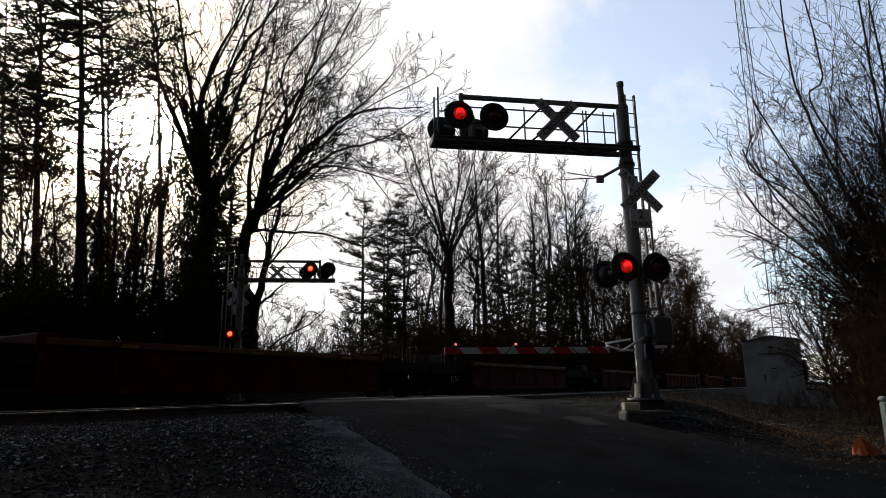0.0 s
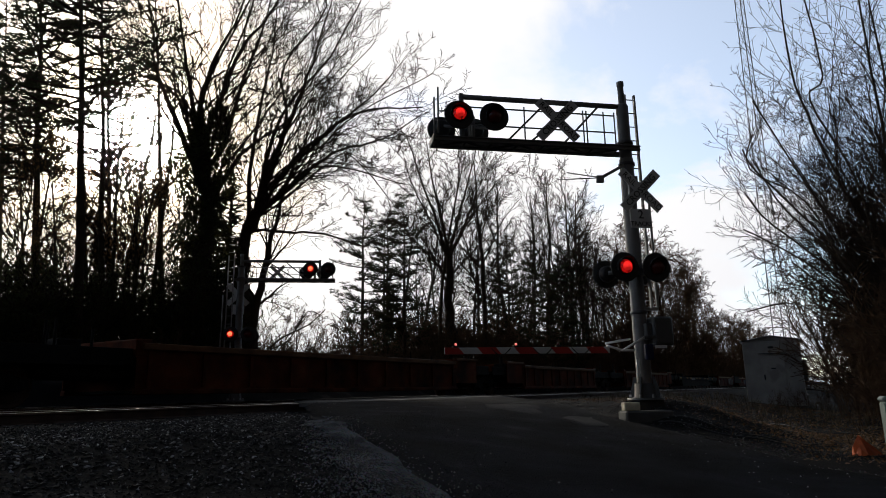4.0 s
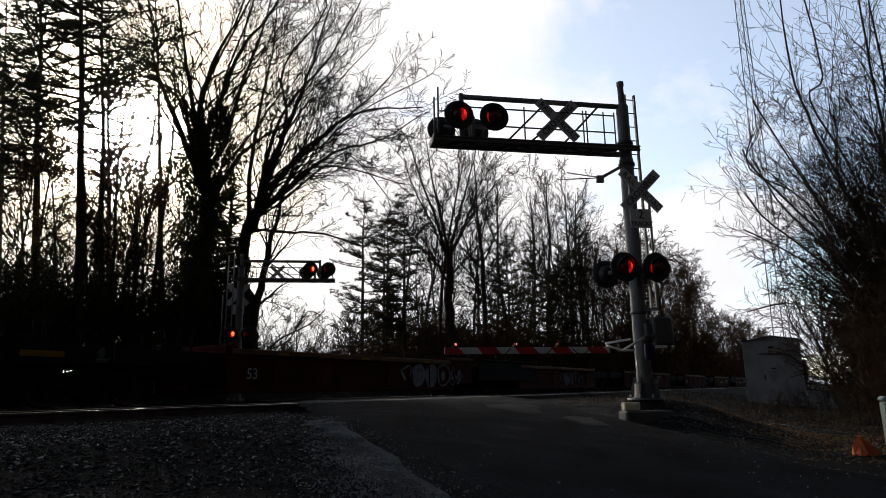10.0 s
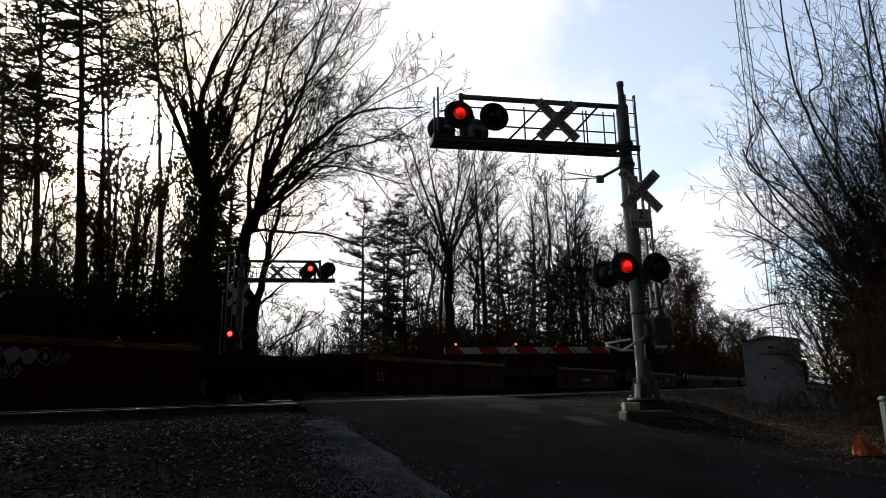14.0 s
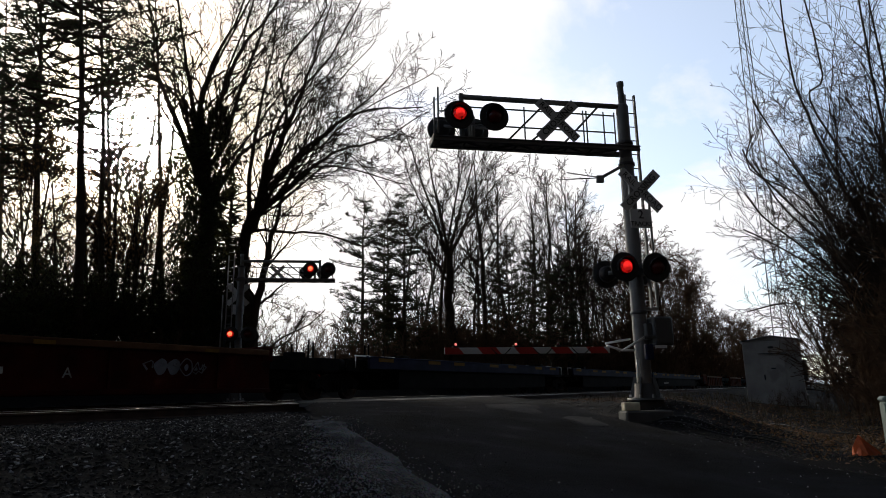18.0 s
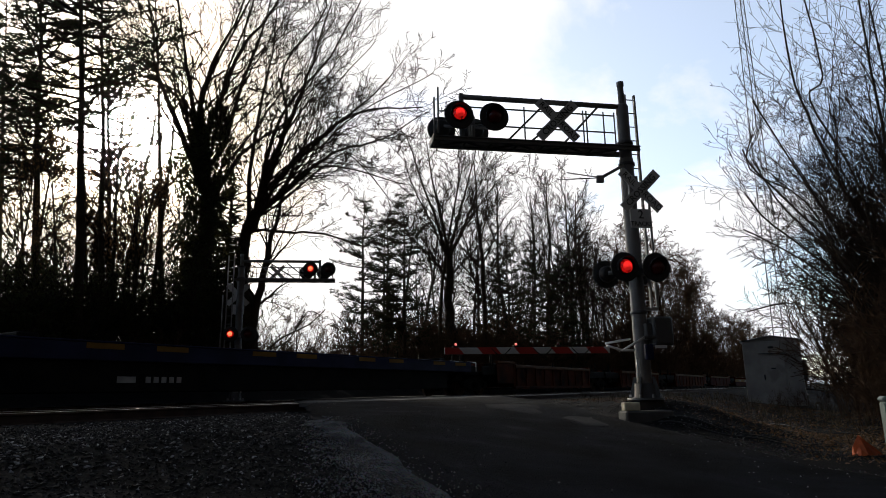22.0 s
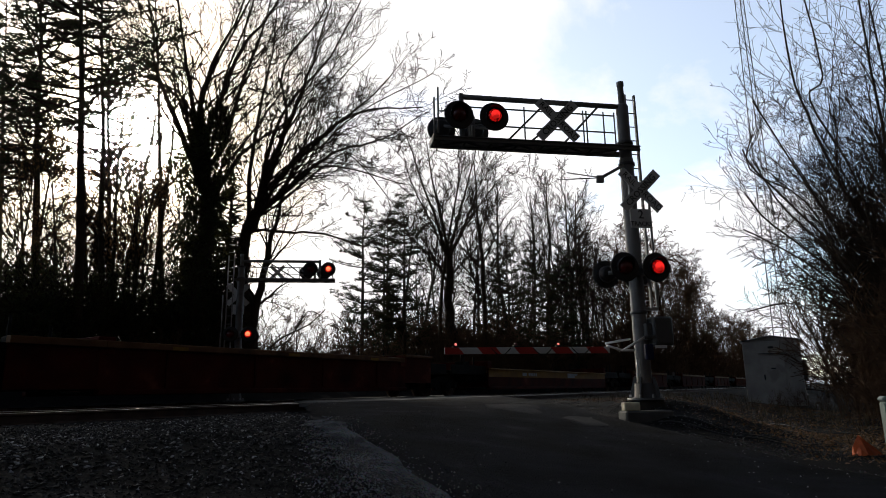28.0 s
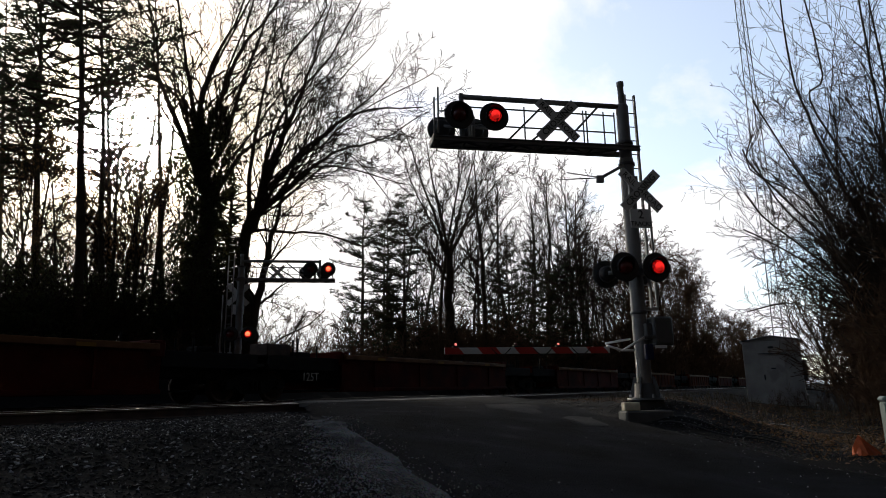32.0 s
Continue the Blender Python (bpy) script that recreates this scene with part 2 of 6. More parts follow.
# ---- mesh building ----
class Shape:
    """Vertices and faces gathered from simple solids, linked as one mesh."""

    def __init__(self):
        self.v, self.f, self.smooth = [], [], []

    def add(self, verts, faces, smooth=False):
        o = len(self.v)
        self.v.extend(verts)
        self.f.extend([tuple(i + o for i in f) for f in faces])
        self.smooth.extend([smooth] * len(faces))

    def box(self, x0, x1, y0, y1, z0, z1, c=0.0, m=None):
        """A box, its edges chamfered by c."""
        if c <= 0:
            vs = [(x, y, z) for z in (z0, z1) for y in (y0, y1) for x in (x0, x1)]
            fs = [(0, 2, 3, 1), (4, 5, 7, 6), (0, 1, 5, 4), (2, 6, 7, 3), (0, 4, 6, 2), (1, 3, 7, 5)]
        else:
            vs, ix = [], {}
            for i in range(8):
                sx, sy, sz = i & 1, i >> 1 & 1, i >> 2 & 1
                p = ((x0, x1)[sx], (y0, y1)[sy], (z0, z1)[sz])
                q = (p[0] + (c, -c)[sx], p[1] + (c, -c)[sy], p[2] + (c, -c)[sz])
                for a in range(3):
                    ix[i, a] = len(vs)
                    vs.append(tuple(p[k] if k == a else q[k] for k in range(3)))
            fs = []
            for a in range(3):
                b, d = (a + 1) % 3, (a + 2) % 3
                for s in (0, 1):
                    loop = [sum(((s << a), (u << b), (w << d))) for u, w in ((0, 0), (1, 0), (1, 1), (0, 1))]
                    f = [ix[i, a] for i in loop]
                    fs.append(tuple(f if s else f[::-1]))
                for u in (0, 1):
                    for w in (0, 1):
                        i, j = (u << b) | (w << d), (1 << a) | (u << b) | (w << d)
                        f = (ix[i, b], ix[j, b], ix[j, d], ix[i, d])
                        fs.append(f if u != w else f[::-1])
            for i in range(8):
                f = (ix[i, 0], ix[i, 1], ix[i, 2])
                fs.append(f if bin(i).count("1") % 2 else f[::-1])
        if m is not None:
            vs = [tuple(m @ Vector(v)) for v in vs]
        self.add(vs, fs)
        return self

    def tube(self, p, q, r, r2=None, sides=8, caps=True, smooth=True):
        p, q = Vector(p), Vector(q)
        r2 = r if r2 is None else r2
        d = (q - p).normalized()
        a = d.orthogonal().normalized()
        b = d.cross(a)
        vs, fs = [], []
        for c, rad in ((p, r), (q, r2)):
            for i in range(sides):
                t = 2 * math.pi * i / sides
                vs.append(tuple(c + (a * math.cos(t) + b * math.sin(t)) * rad))
        for i in range(sides):
            j = (i + 1) % sides
            fs.append((i, j, sides + j, sides + i))
        self.add(vs, fs, smooth)
        if caps:
            o = len(self.v) - 2 * sides
            self.f.append(tuple(o + i for i in range(sides))[::-1])
            self.f.append(tuple(o + sides + i for i in range(sides)))
            self.smooth.extend([False, False])
        return self

    def lathe(self, profile, sides=20, m=None, smooth=True):
        """Turns (radius, height) pairs round the z axis."""
        vs, fs = [], []
        for r, z in profile:
            for i in range(sides):
                t = 2 * math.pi * i / sides
                vs.append((r * math.cos(t), r * math.sin(t), z))
        for k in range(len(profile) - 1):
            for i in range(sides):
                j = (i + 1) % sides
                fs.append((k * sides + i, k * sides + j, (k + 1) * sides + j, (k + 1) * sides + i))
        if m is not None:
            vs = [tuple(m @ Vector(v)) for v in vs]
        self.add(vs, fs, smooth)
        return self

    def plate(self, outline, z0, z1, m=None):
        """A flat plate: a 2D outline between two heights."""
        n = len(outline)
        vs = [(x, y, z0) for x, y in outline] + [(x, y, z1) for x, y in outline]
        fs = [tuple(range(n))[::-1], tuple(range(n, 2 * n))] + [(i, (i + 1) % n, n + (i + 1) % n, n + i) for i in range(n)]
        if m is not None:
            vs = [tuple(m @ Vector(v)) for v in vs]
        self.add(vs, fs)
        return self

    def mesh(self, name):
        me = bpy.data.meshes.new(name)
        me.from_pydata(self.v, [], self.f)
        me.polygons.foreach_set("use_smooth", self.smooth)
        me.update()
        return me


def part(name, shape, material, parent=None, label="", at=None):
    """Links a shape as one mesh object, under a thing or a part."""
    me = shape.mesh(name) if isinstance(shape, Shape) else shape
    if not me.materials:
        me.materials.append(material)
    ob = new(name, me)
    if parent is not None:
        ob.parent = parent
    if at is not None:
        ob.matrix_basis = at
    if label:
        ob["label"] = label
    return ob


def thing(name, label, category, at=None, group="", kind=""):
    ob = new(name)
    ob.empty_display_size = 0.2
    if at is not None:
        ob.matrix_basis = at
    return tagged(ob, label, category, group, kind)


def text_shape(body, size, depth=0.004):
    """Built-in font lettering as a Shape standing in the xz plane, centred."""
    cu = bpy.data.curves.new("lettering", "FONT")
    cu.body, cu.size, cu.extrude, cu.align_x, cu.align_y = body, size, depth, "CENTER", "CENTER"
    cu.resolution_u = 2
    ob = bpy.data.objects.new("lettering", cu)
    me = bpy.data.meshes.new_from_object(ob)
    sh = Shape()
    sh.add([(v.co.x, -v.co.z, v.co.y) for v in me.vertices], [tuple(p.vertices) for p in me.polygons])
    bpy.data.objects.remove(ob)
    bpy.data.curves.remove(cu)
    bpy.data.meshes.remove(me)
    return sh

# ---- ground: one sheet, rising to the track bed, that reaches the horizon ----
def smooth(a, b, x):
    t = min(max((x - a) / (b - a), 0.0), 1.0)
    return t * t * (3 - 2 * t)


def bank(n):
    """Height across the track: verge, slope up to the bed, bed, shallow ditch and an added rise under the wood behind.
    """
    if n < 8.0:
        return -0.75 + 0.13 * min(max(n - 0.5, 0.0), 4.6)
    # rise past n 18.4 is added to hide the sky under the train
    return -0.152 - 0.2 * smooth(17.2, 18.4, n) + 1.15 * smooth(18.4, 21.5, n)


def ground_z(x, y):
    s, n = sn_of(x, y)
    z = bank(n) + 0.004 * smooth(5, 8, n)
    rough = 0.035 * noise.noise((x * 0.55, y * 0.55, 0.3)) + 0.015 * noise.noise((x * 2.1, y * 2.1, 4.0))
    if 8.4 < n < 17.2:
        rough *= 0.25
    if abs(x) > 80 or abs(y) > 120:
        rough += 0.5 * noise.noise((x * 0.01, y * 0.01, 2.0))
    mound = 0.42 * math.exp(-((x - 4.3) / 1.5) ** 2 - ((y - 12.75) / 1.1) ** 2)
    mound += 0.11 * math.exp(-((x - 4.0) / 0.9) ** 2 - ((y - 11.3) / 0.45) ** 2)
    return z + (rough + mound) * road_clear(x, y)


# the road's two edges, as x by y, from behind the camera to beyond the crossing
LEFT_EDGE = [(-60, 14.0), (-12, 4.2), (-3, 2.0), (1.2, 0.9), (4.6, -0.11), (6.0, -0.6), (7.5, -1.22), (9.3, -1.8), (13.3, -2.85), (18.5, -4.0), (27.5, -6.4), (45, -11.0), (140, -38.0)]
RIGHT_EDGE = [(-60, 21.0), (-12, 9.6), (-3, 6.8), (1.2, 5.7), (4.6, 4.95), (9.5, 4.05), (12.0, 3.1), (18.5, 2.2), (27.5, 0.9), (45, -4.0), (140, -31.0)]


def edge_x(edge, y):
    for (y0, x0), (y1, x1) in zip(edge, edge[1:]):
        if y <= y1:
            return x0 + (x1 - x0) * (y - y0) / (y1 - y0)
    return edge[-1][1]


def road_clear(x, y):
    """0 under the road, 1 away from it."""
    if not -60 < y < 140:
        return 1.0
    l, r = edge_x(LEFT_EDGE, y), edge_x(RIGHT_EDGE, y)
    return min(1.0, max(0.0, max(l - x, x - r) / 0.6))


def grid_lines(fine0, fine1, step, far):
    out, v = [], fine0
    while v < fine1:
        out.append(v)
        v += step
    k, d = fine1, step
    while k < far:
        out.append(k)
        d *= 1.35
        k += d
    out.append(far)
    k, d = fine0, step
    while k > -far:
        d *= 1.35
        k -= d
        out.append(max(k, -far))
    return sorted(set(out))


def build_ground():
    ss, ns = grid_lines(-2.0, 42.0, 0.32, 1500.0), grid_lines(-3.0, 24.0, 0.22, 1500.0)
    vs, fs = [], []
    for n in ns:
        for s in ss:
            p = on_track(s, n)
            vs.append((p.x, p.y, ground_z(p.x, p.y)))
    w = len(ss)
    for j in range(len(ns) - 1):
        for i in range(w - 1):
            a = j * w + i
            fs.append((a, a + 1, a + w + 1, a + w))
    sh = Shape()
    sh.add(vs, fs, True)
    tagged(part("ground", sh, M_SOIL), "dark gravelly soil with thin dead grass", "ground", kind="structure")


build_ground()


def road_z(x, y):
    s, n = sn_of(x, y)
    base = -0.735 + 0.13 * min(max(n - 0.5, 0.0), 4.6)
    return max(base, base + (RAIL_TOP - 0.014 - base) * smooth(5.0, 8.9, n)) + 0.012 - 0.15 * smooth(16.8, 18.0, n)


def build_road():
    sh, rows = Shape(), []
    ys = [-60, -40, -25, -12, -6, -3] + [-1.5 + 0.3 * i for i in range(100)] + [30, 34, 40, 50, 70, 100, 139]
    cols = 28
    for y in ys:
        l, r = edge_x(LEFT_EDGE, y), edge_x(RIGHT_EDGE, y)
        l += 0.10 * noise.noise((0.0, y * 1.9, 7.0)) + 0.05 * noise.noise((0.0, y * 6.0, 3.0))
        r += 0.12 * noise.noise((5.0, y * 1.7, 7.0)) + 0.05 * noise.noise((5.0, y * 6.0, 3.0))
        row = []
        for i in range(cols + 1):
            x = l + (r - l) * i / cols
            edge = min(i, cols - i)
            z = road_z(x, y) + (-0.07, 0.010, 0.018)[min(edge, 2)] + 0.006 * noise.noise((x * 0.8, y * 0.8, 1.0))
            row.append((x, y, z))
        rows.append(row)
    vs = [p for row in rows for p in row]
    w = cols + 1
    fs = [(j * w + i, j * w + i + 1, (j + 1) * w + i + 1, (j + 1) * w + i) for j in range(len(rows) - 1) for i in range(cols)]
    sh.add(vs, fs, True)
    road = tagged(part("road", sh, M_ASPHALT), "narrow worn dark asphalt road over the crossing", "road", kind="structure")
    # two lighter asphalt patches with ragged outlines
    for cx, cy, rx, ry, k in ((1.25, 12.6, 0.55, 1.3, 1), (2.2, 10.6, 0.35, 0.6, 2)):
        ps = Shape()
        ring = []
        for i in range(28):
            t = 2 * math.pi * i / 28
            q = 1 + 0.45 * noise.noise((math.cos(t) * 1.5, math.sin(t) * 1.5, k * 3.0)) + 0.3 * noise.noise((math.cos(t) * 5, math.sin(t) * 5, k * 3.0))
            ring.append((cx + rx * q * math.cos(t), cy + ry * q * math.sin(t)))
        vs = [(cx, cy, road_z(cx, cy) + 0.036)]
        for f, lift in ((0.5, 0.035), (0.93, 0.03), (1.0, 0.012)):
            vs += [(cx + (x - cx) * f, cy + (y - cy) * f, road_z(cx + (x - cx) * f, cy + (y - cy) * f) + lift) for x, y in ring]
        fs = [(0, 1 + i, 1 + (i + 1) % 28) for i in range(28)]
        for b in (1, 29):
            fs += [(b + i, b + 28 + i, b + 28 + (i + 1) % 28, b + (i + 1) % 28) for i in range(28)]
        ps.add(vs, fs, True)
        part("asphalt_patch", ps, M_PATCH, road, "paler patch of asphalt")


build_road()


# ---- the two tracks ----
RAIL_PROFILE = [(-0.036, 0.0), (-0.036, -0.028), (-0.010, -0.045), (-0.010, -0.135), (-0.068, -0.152), (-0.068, -0.165), (0.068, -0.165), (0.068, -0.152), (0.010, -0.135), (0.010, -0.045), (0.036, -0.028), (0.036, 0.0)]


def build_tracks():
    tie = Shape().box(-0.115, 0.115, -1.3, 1.3, -0.17, 0.0, 0.012).mesh("tie")
    turn = Matrix.Rotation(radians(TRACK_AXES), 4, "Z")
    for name, centre in (("near", NEAR_TRACK), ("far", FAR_TRACK)):
        track = thing("railway_track", "steel rails on dark timber ties in grey ballast", "railway track", kind="structure")
        for side in (-0.7525, 0.7525):
            web, head = Shape(), Shape()
            s0, s1 = -70.0, 700.0
            n = centre + side
            ring0 = [on_track(s0, n + y, RAIL_TOP + z) for y, z in RAIL_PROFILE]
            ring1 = [on_track(s1, n + y, RAIL_TOP + z) for y, z in RAIL_PROFILE]
            k = len(RAIL_PROFILE)
            web.add([tuple(v) for v in ring0 + ring1], [(i, i + 1, k + i + 1, k + i) for i in range(k - 1)])
            rail = part("rail", web, M_RUST, track, "rusty steel rail")
            a, b, c, d = on_track(s0, n - 0.036, RAIL_TOP), on_track(s1, n - 0.036, RAIL_TOP), on_track(s0, n + 0.036, RAIL_TOP), on_track(s1, n + 0.036, RAIL_TOP)
            up = Vector((0, 0, 0.005))
            mid0, mid1 = (a + c) / 2 + up, (b + d) / 2 + up
            head.add([tuple(v) for v in (a, b, mid1, mid0, d, c)], [(0, 1, 2, 3), (3, 2, 4, 5)], True)
            part("rail_head", head, M_RAILHEAD, rail, "wheel-polished running surface")
        i, s = 0, -20.0
        rng = random.Random(3)
        while s < 130:
            p = on_track(s, centre + rng.uniform(-0.05, 0.05), RAIL_TOP - 0.166)
            rc = road_clear(p.x, p.y)
            if rc > 0.2:
                part("tie", tie, M_TIE, track, at=Matrix.Translation(p) @ turn @ Matrix.Rotation(rng.uniform(-0.02, 0.02), 4, "Z"))
            s += 0.53


build_tracks()


def build_crossing_panels():
    """Concrete panels between and outside the rails, where the road crosses."""
    n_of = []
    for centre in (NEAR_TRACK, FAR_TRACK):
        n_of += [(centre - 0.66, centre - 0.02), (centre + 0.02, centre + 0.66), (centre - 1.5, centre - 0.81), (centre + 0.81, centre + 1.5)]
    deck = thing("crossing_surface", "grey concrete crossing panels between the rails", "level crossing", kind="structure")
    turn = Matrix.Rotation(radians(TRACK_AXES), 4, "Z")
    for n0, n1 in n_of:
        nm = (n0 + n1) / 2
        # where this strip runs inside the road
        s_vals = [s for s in np.arange(0, 60, 0.25) if road_clear(*on_track(s, nm)[:2]) <= 0.0]
        s0, s1 = s_vals[0], s_vals[-1]
        k = max(1, int((s1 - s0) / 2.4))
        step = (s1 - s0) / k
        for i in range(k):
            sh = Shape().box(-step / 2 + 0.01, step / 2 - 0.01, -(n1 - n0) / 2, (n1 - n0) / 2, -0.1, 0.0, 0.012)
            part("panel", sh, M_CONCRETE, deck, at=Matrix.Translation(on_track(s0 + (i + 0.5) * step, nm, RAIL_TOP + 0.02)) @ turn)


build_crossing_panels()


# ---- crossing signals ----
def light_hood(parent, at, lit, lit_lens=None):
    """One flasher: round black background, hooded housing, and a turning lens. at: pose whose y axis faces the driver."""
    back = Shape().lathe([(0.0, 0.012), (0.262, 0.012), (0.282, 0.004), (0.282, -0.004), (0.0, -0.004)], 32, Matrix.Rotation(radians(-90), 4, "X"))
    unit = part("flasher", back, M_BLACK, parent, "round black background disc with a hooded red lamp", at)
    body = Shape().lathe([(0.15, 0.0), (0.165, -0.03), (0.16, -0.13), (0.11, -0.19), (0.0, -0.2)], 24, Matrix.Rotation(radians(-90), 4, "X"))
    part("housing", body, M_BLACK, unit)
    hood, n = Shape(), 20
    vs, fs = [], []
    for i in range(n + 1):
        t = radians(-25 + 230 * i / n)
        reach = 0.20 * (0.25 + 0.75 * max(0.0, math.sin(t)))
        for r, y in ((0.172, 0.0), (0.168, reach + 0.02), (0.163, reach + 0.02), (0.166, 0.0)):
            vs.append((r * math.cos(t), y, r * math.sin(t)))
    for i in range(n):
        for j in range(4):
            a, b = i * 4 + j, i * 4 + (j + 1) % 4
            fs.append((a, b, b + 4, a + 4))
    fs += [(0, 1, 2, 3), (4 * n + 3, 4 * n + 2, 4 * n + 1, 4 * n)]
    hood.add(vs, fs, True)
    part("hood", hood, M_BLACK, unit)
    # the lens turns: its bright cap faces the driver when lit
    ball = Shape()
    bands = []
    for k, angles in enumerate(((0.5, 11, 22, 36), (36, 48, 60), (60, 75, 90, 110, 132, 156, 179.5))):
        n0 = len(ball.f)
        ball.lathe([(0.148 * math.sin(radians(a)), 0.148 * math.cos(radians(a))) for a in angles], 24, Matrix.Rotation(radians(-90), 4, "X"))
        bands += [k] * (len(ball.f) - n0)
    me = ball.mesh("lens")
    for m in (lit_lens or M_LENS_ON, M_LENS_RIM, M_LENS_OFF):
        me.materials.append(m)
    for p, k in zip(me.polygons, bands):
        p.material_index = k
    lens = part("lens", me, M_LENS_ON, unit, "red signal lens")
    FLASHERS.append((lens, lit))
    return unit


def crossbuck(parent, at, size=1.0):
    """Two crossed white blades with black lettering."""
    for ang, words, dy in ((45, ("RAIL", "ROAD"), 0.0), (-45, ("CROSSING",), 0.012)):
        blade = Shape().box(-0.6 * size, 0.6 * size, dy - 0.004, dy + 0.004, -0.112 * size, 0.112 * size, 0.002)
        pose_b = at @ Matrix.Rotation(radians(-ang), 4, "Y") @ Matrix.Rotation(math.pi, 4, "Z")
        b = part("blade", blade, M_WHITE, parent, "white crossbuck blade with black letters", pose_b)
        if len(words) == 2:
            spots = ((words[0], -0.345), (words[1], 0.345))
        else:
            spots = ((words[0], 0.0),)
        for w, x in spots:
            part("lettering", text_shape(w, (0.185 if len(words) == 2 else 0.2) * size), M_BLACK, b, "black capital letters", Matrix.Translation((x * size, -0.005 if dy == 0 else dy - 0.0245, 0)))


FLASHERS = []


def signal_mast(at, mast_h, label, beam_z, reach, lit_lens=None, cant_h=1.07):
    """Cantilever flashing-light signal with gate. x: out over the road; y: towards the drivers; z: up from the footing's top."""
    t = thing("crossing_signal", label, "crossing signal", at, group="crossing signals")
    T = Matrix.Translation
    # pole in two diameters with flange, base casting and cap
    lower = Shape().lathe([(0.138, 0.0), (0.138, 4.7), (0.13, 4.72), (0.0, 4.72)], 28)
    part("pole", lower, M_ALU, t, "thick grey steel pole")
    upper = Shape().lathe([(0.122, 4.7), (0.122, mast_h - 0.55), (0.10, mast_h - 0.5), (0.0, mast_h - 0.5)], 24)
    part("upper_pole", upper, M_ALU, t)
    top = Shape().lathe([(0.062, mast_h - 0.52), (0.062, mast_h - 0.1), (0.072, mast_h - 0.09), (0.072, mast_h), (0.0, mast_h + 0.01)], 16)
    part("pole_cap", top, M_ALU, t)
    for z in (1.62, 4.6, 5.05):
        part("pole_collar", Shape().lathe([(0.0, z - 0.03), (0.16, z - 0.03), (0.16, z + 0.03), (0.0, z + 0.03)], 24), M_CASE, t)
    foot = Shape()
    foot.lathe([(0.33, 0.0), (0.33, 0.035), (0.2, 0.05), (0.18, 0.30), (0.0, 0.30)], 28)
    part("base_flange", foot, M_CASE, t)
    for a in range(4):
        rib = Shape().plate([(0.16, 0.0), (0.31, 0.0), (0.20, 0.42), (0.16, 0.42)], -0.012, 0.012, Matrix.Rotation(radians(45 + 90 * a), 4, "Z") @ Matrix.Rotation(radians(90), 4, "X"))
        part("base_rib", rib, M_CASE, t)
    for a in range(8):
        part("bolt", Shape().lathe([(0.0, 0.1), (0.022, 0.1), (0.022, 0.02), (0.0, 0.02)], 6, T((0.29 * math.cos(a * 0.785), 0.29 * math.sin(a * 0.785), 0.0))), M_GALV, t)

    # cantilever: two deep channels below, handrail trusses above
    z0, z1 = beam_z, beam_z + cant_h
    for y in (-0.19, 0.19):
        ch = Shape().box(-0.22, reach, y - 0.04, y + 0.04, z0 + 0.06, z0 + 0.08, 0.006).box(-0.22, reach, y - 0.04, y + 0.04, z0 + 0.135, z0 + 0.16, 0.006).box(-0.22, reach, y - 0.012 if y > 0 else y - 0.005, y + 0.005 if y > 0 else y + 0.012, z0 + 0.078, z0 + 0.137)
        part("channel_beam", ch, M_ALU, t, "long grey channel beam")
    for i in range(7):
        x0 = 0.25 + (reach - 0.35) * i / 7
        x1 = x0 + (reach - 0.35) / 7
        ya, yb = (-0.16, 0.16) if i % 2 else (0.16, -0.16)
        part("beam_brace", Shape().tube((x0, ya, z0 + 0.072), (x1, yb, z0 + 0.072), 0.022, sides=6), M_ALU, t)
        part("beam_tie", Shape().tube((x1, -0.17, z0 + 0.075), (x1, 0.17, z0 + 0.075), 0.02, sides=6), M_ALU, t)
    part("walkway", Shape().box(0.2, reach - 0.02, -0.145, 0.145, z0 + 0.1, z0 + 0.13), M_GRATE, t, "grated walkway")
    part("beam_end", Shape().box(reach + 0.003, reach + 0.02, -0.24, 0.24, z0 + 0.055, z0 + 0.19, 0.005), M_ALU, t)
    rail_end = reach - 0.58
    part("top_chord", Shape().tube((-0.05, 0.0, z1), (rail_end + 0.04, 0.0, z1), 0.052, sides=12), M_ALU, t, "round top tube")
    part("chord_end", Shape().tube((rail_end, 0.0, z0 + 0.2), (rail_end, 0.0, z1 + 0.06), 0.05, sides=12), M_ALU, t)
    for xa, za, xb, zb in ((0.95, z1, 2.05, z0 + 0.16), (1.62, z1, 2.5, z0 + 0.16), (0.5, z1, 1.35, z0 + 0.16)):
        part("diagonal_brace", Shape().tube((xa, 0.0, za), (xb, 0.0, zb), 0.022, sides=6), M_ALU, t)
    for y in (0.22,):
        for zz in (0.50, 0.86 if cant_h > 1 else 0.76):
            part("handrail", Shape().tube((0.3, y, z0 + zz - 0.1), (rail_end, y, z0 + zz - 0.1), 0.016, sides=6), M_GALV, t)
        for x in (0.3, 0.53, 0.89, 0.96, 2.17):
            part("handrail_post", Shape().tube((x, y, z0 + 0.16), (x, y, z0 + (0.83 if cant_h > 1 else 0.7)), 0.014, sides=6), M_GALV, t)
    # end guard of two uprights
    for y in (-0.22, 0.22):
        part("end_guard", Shape().tube((reach - 0.08, y, z0 + 0.2), (reach - 0.08, y, z1 + 0.06), 0.018, sides=6), M_GALV, t)
        part("end_guard", Shape().tube((reach - 0.08, y, z0 + 0.65), (reach - 0.55, y, z0 + 0.65), 0.016, sides=6), M_GALV, t)
    # light pairs over the road, both ways
    zl = z0 + 0.50
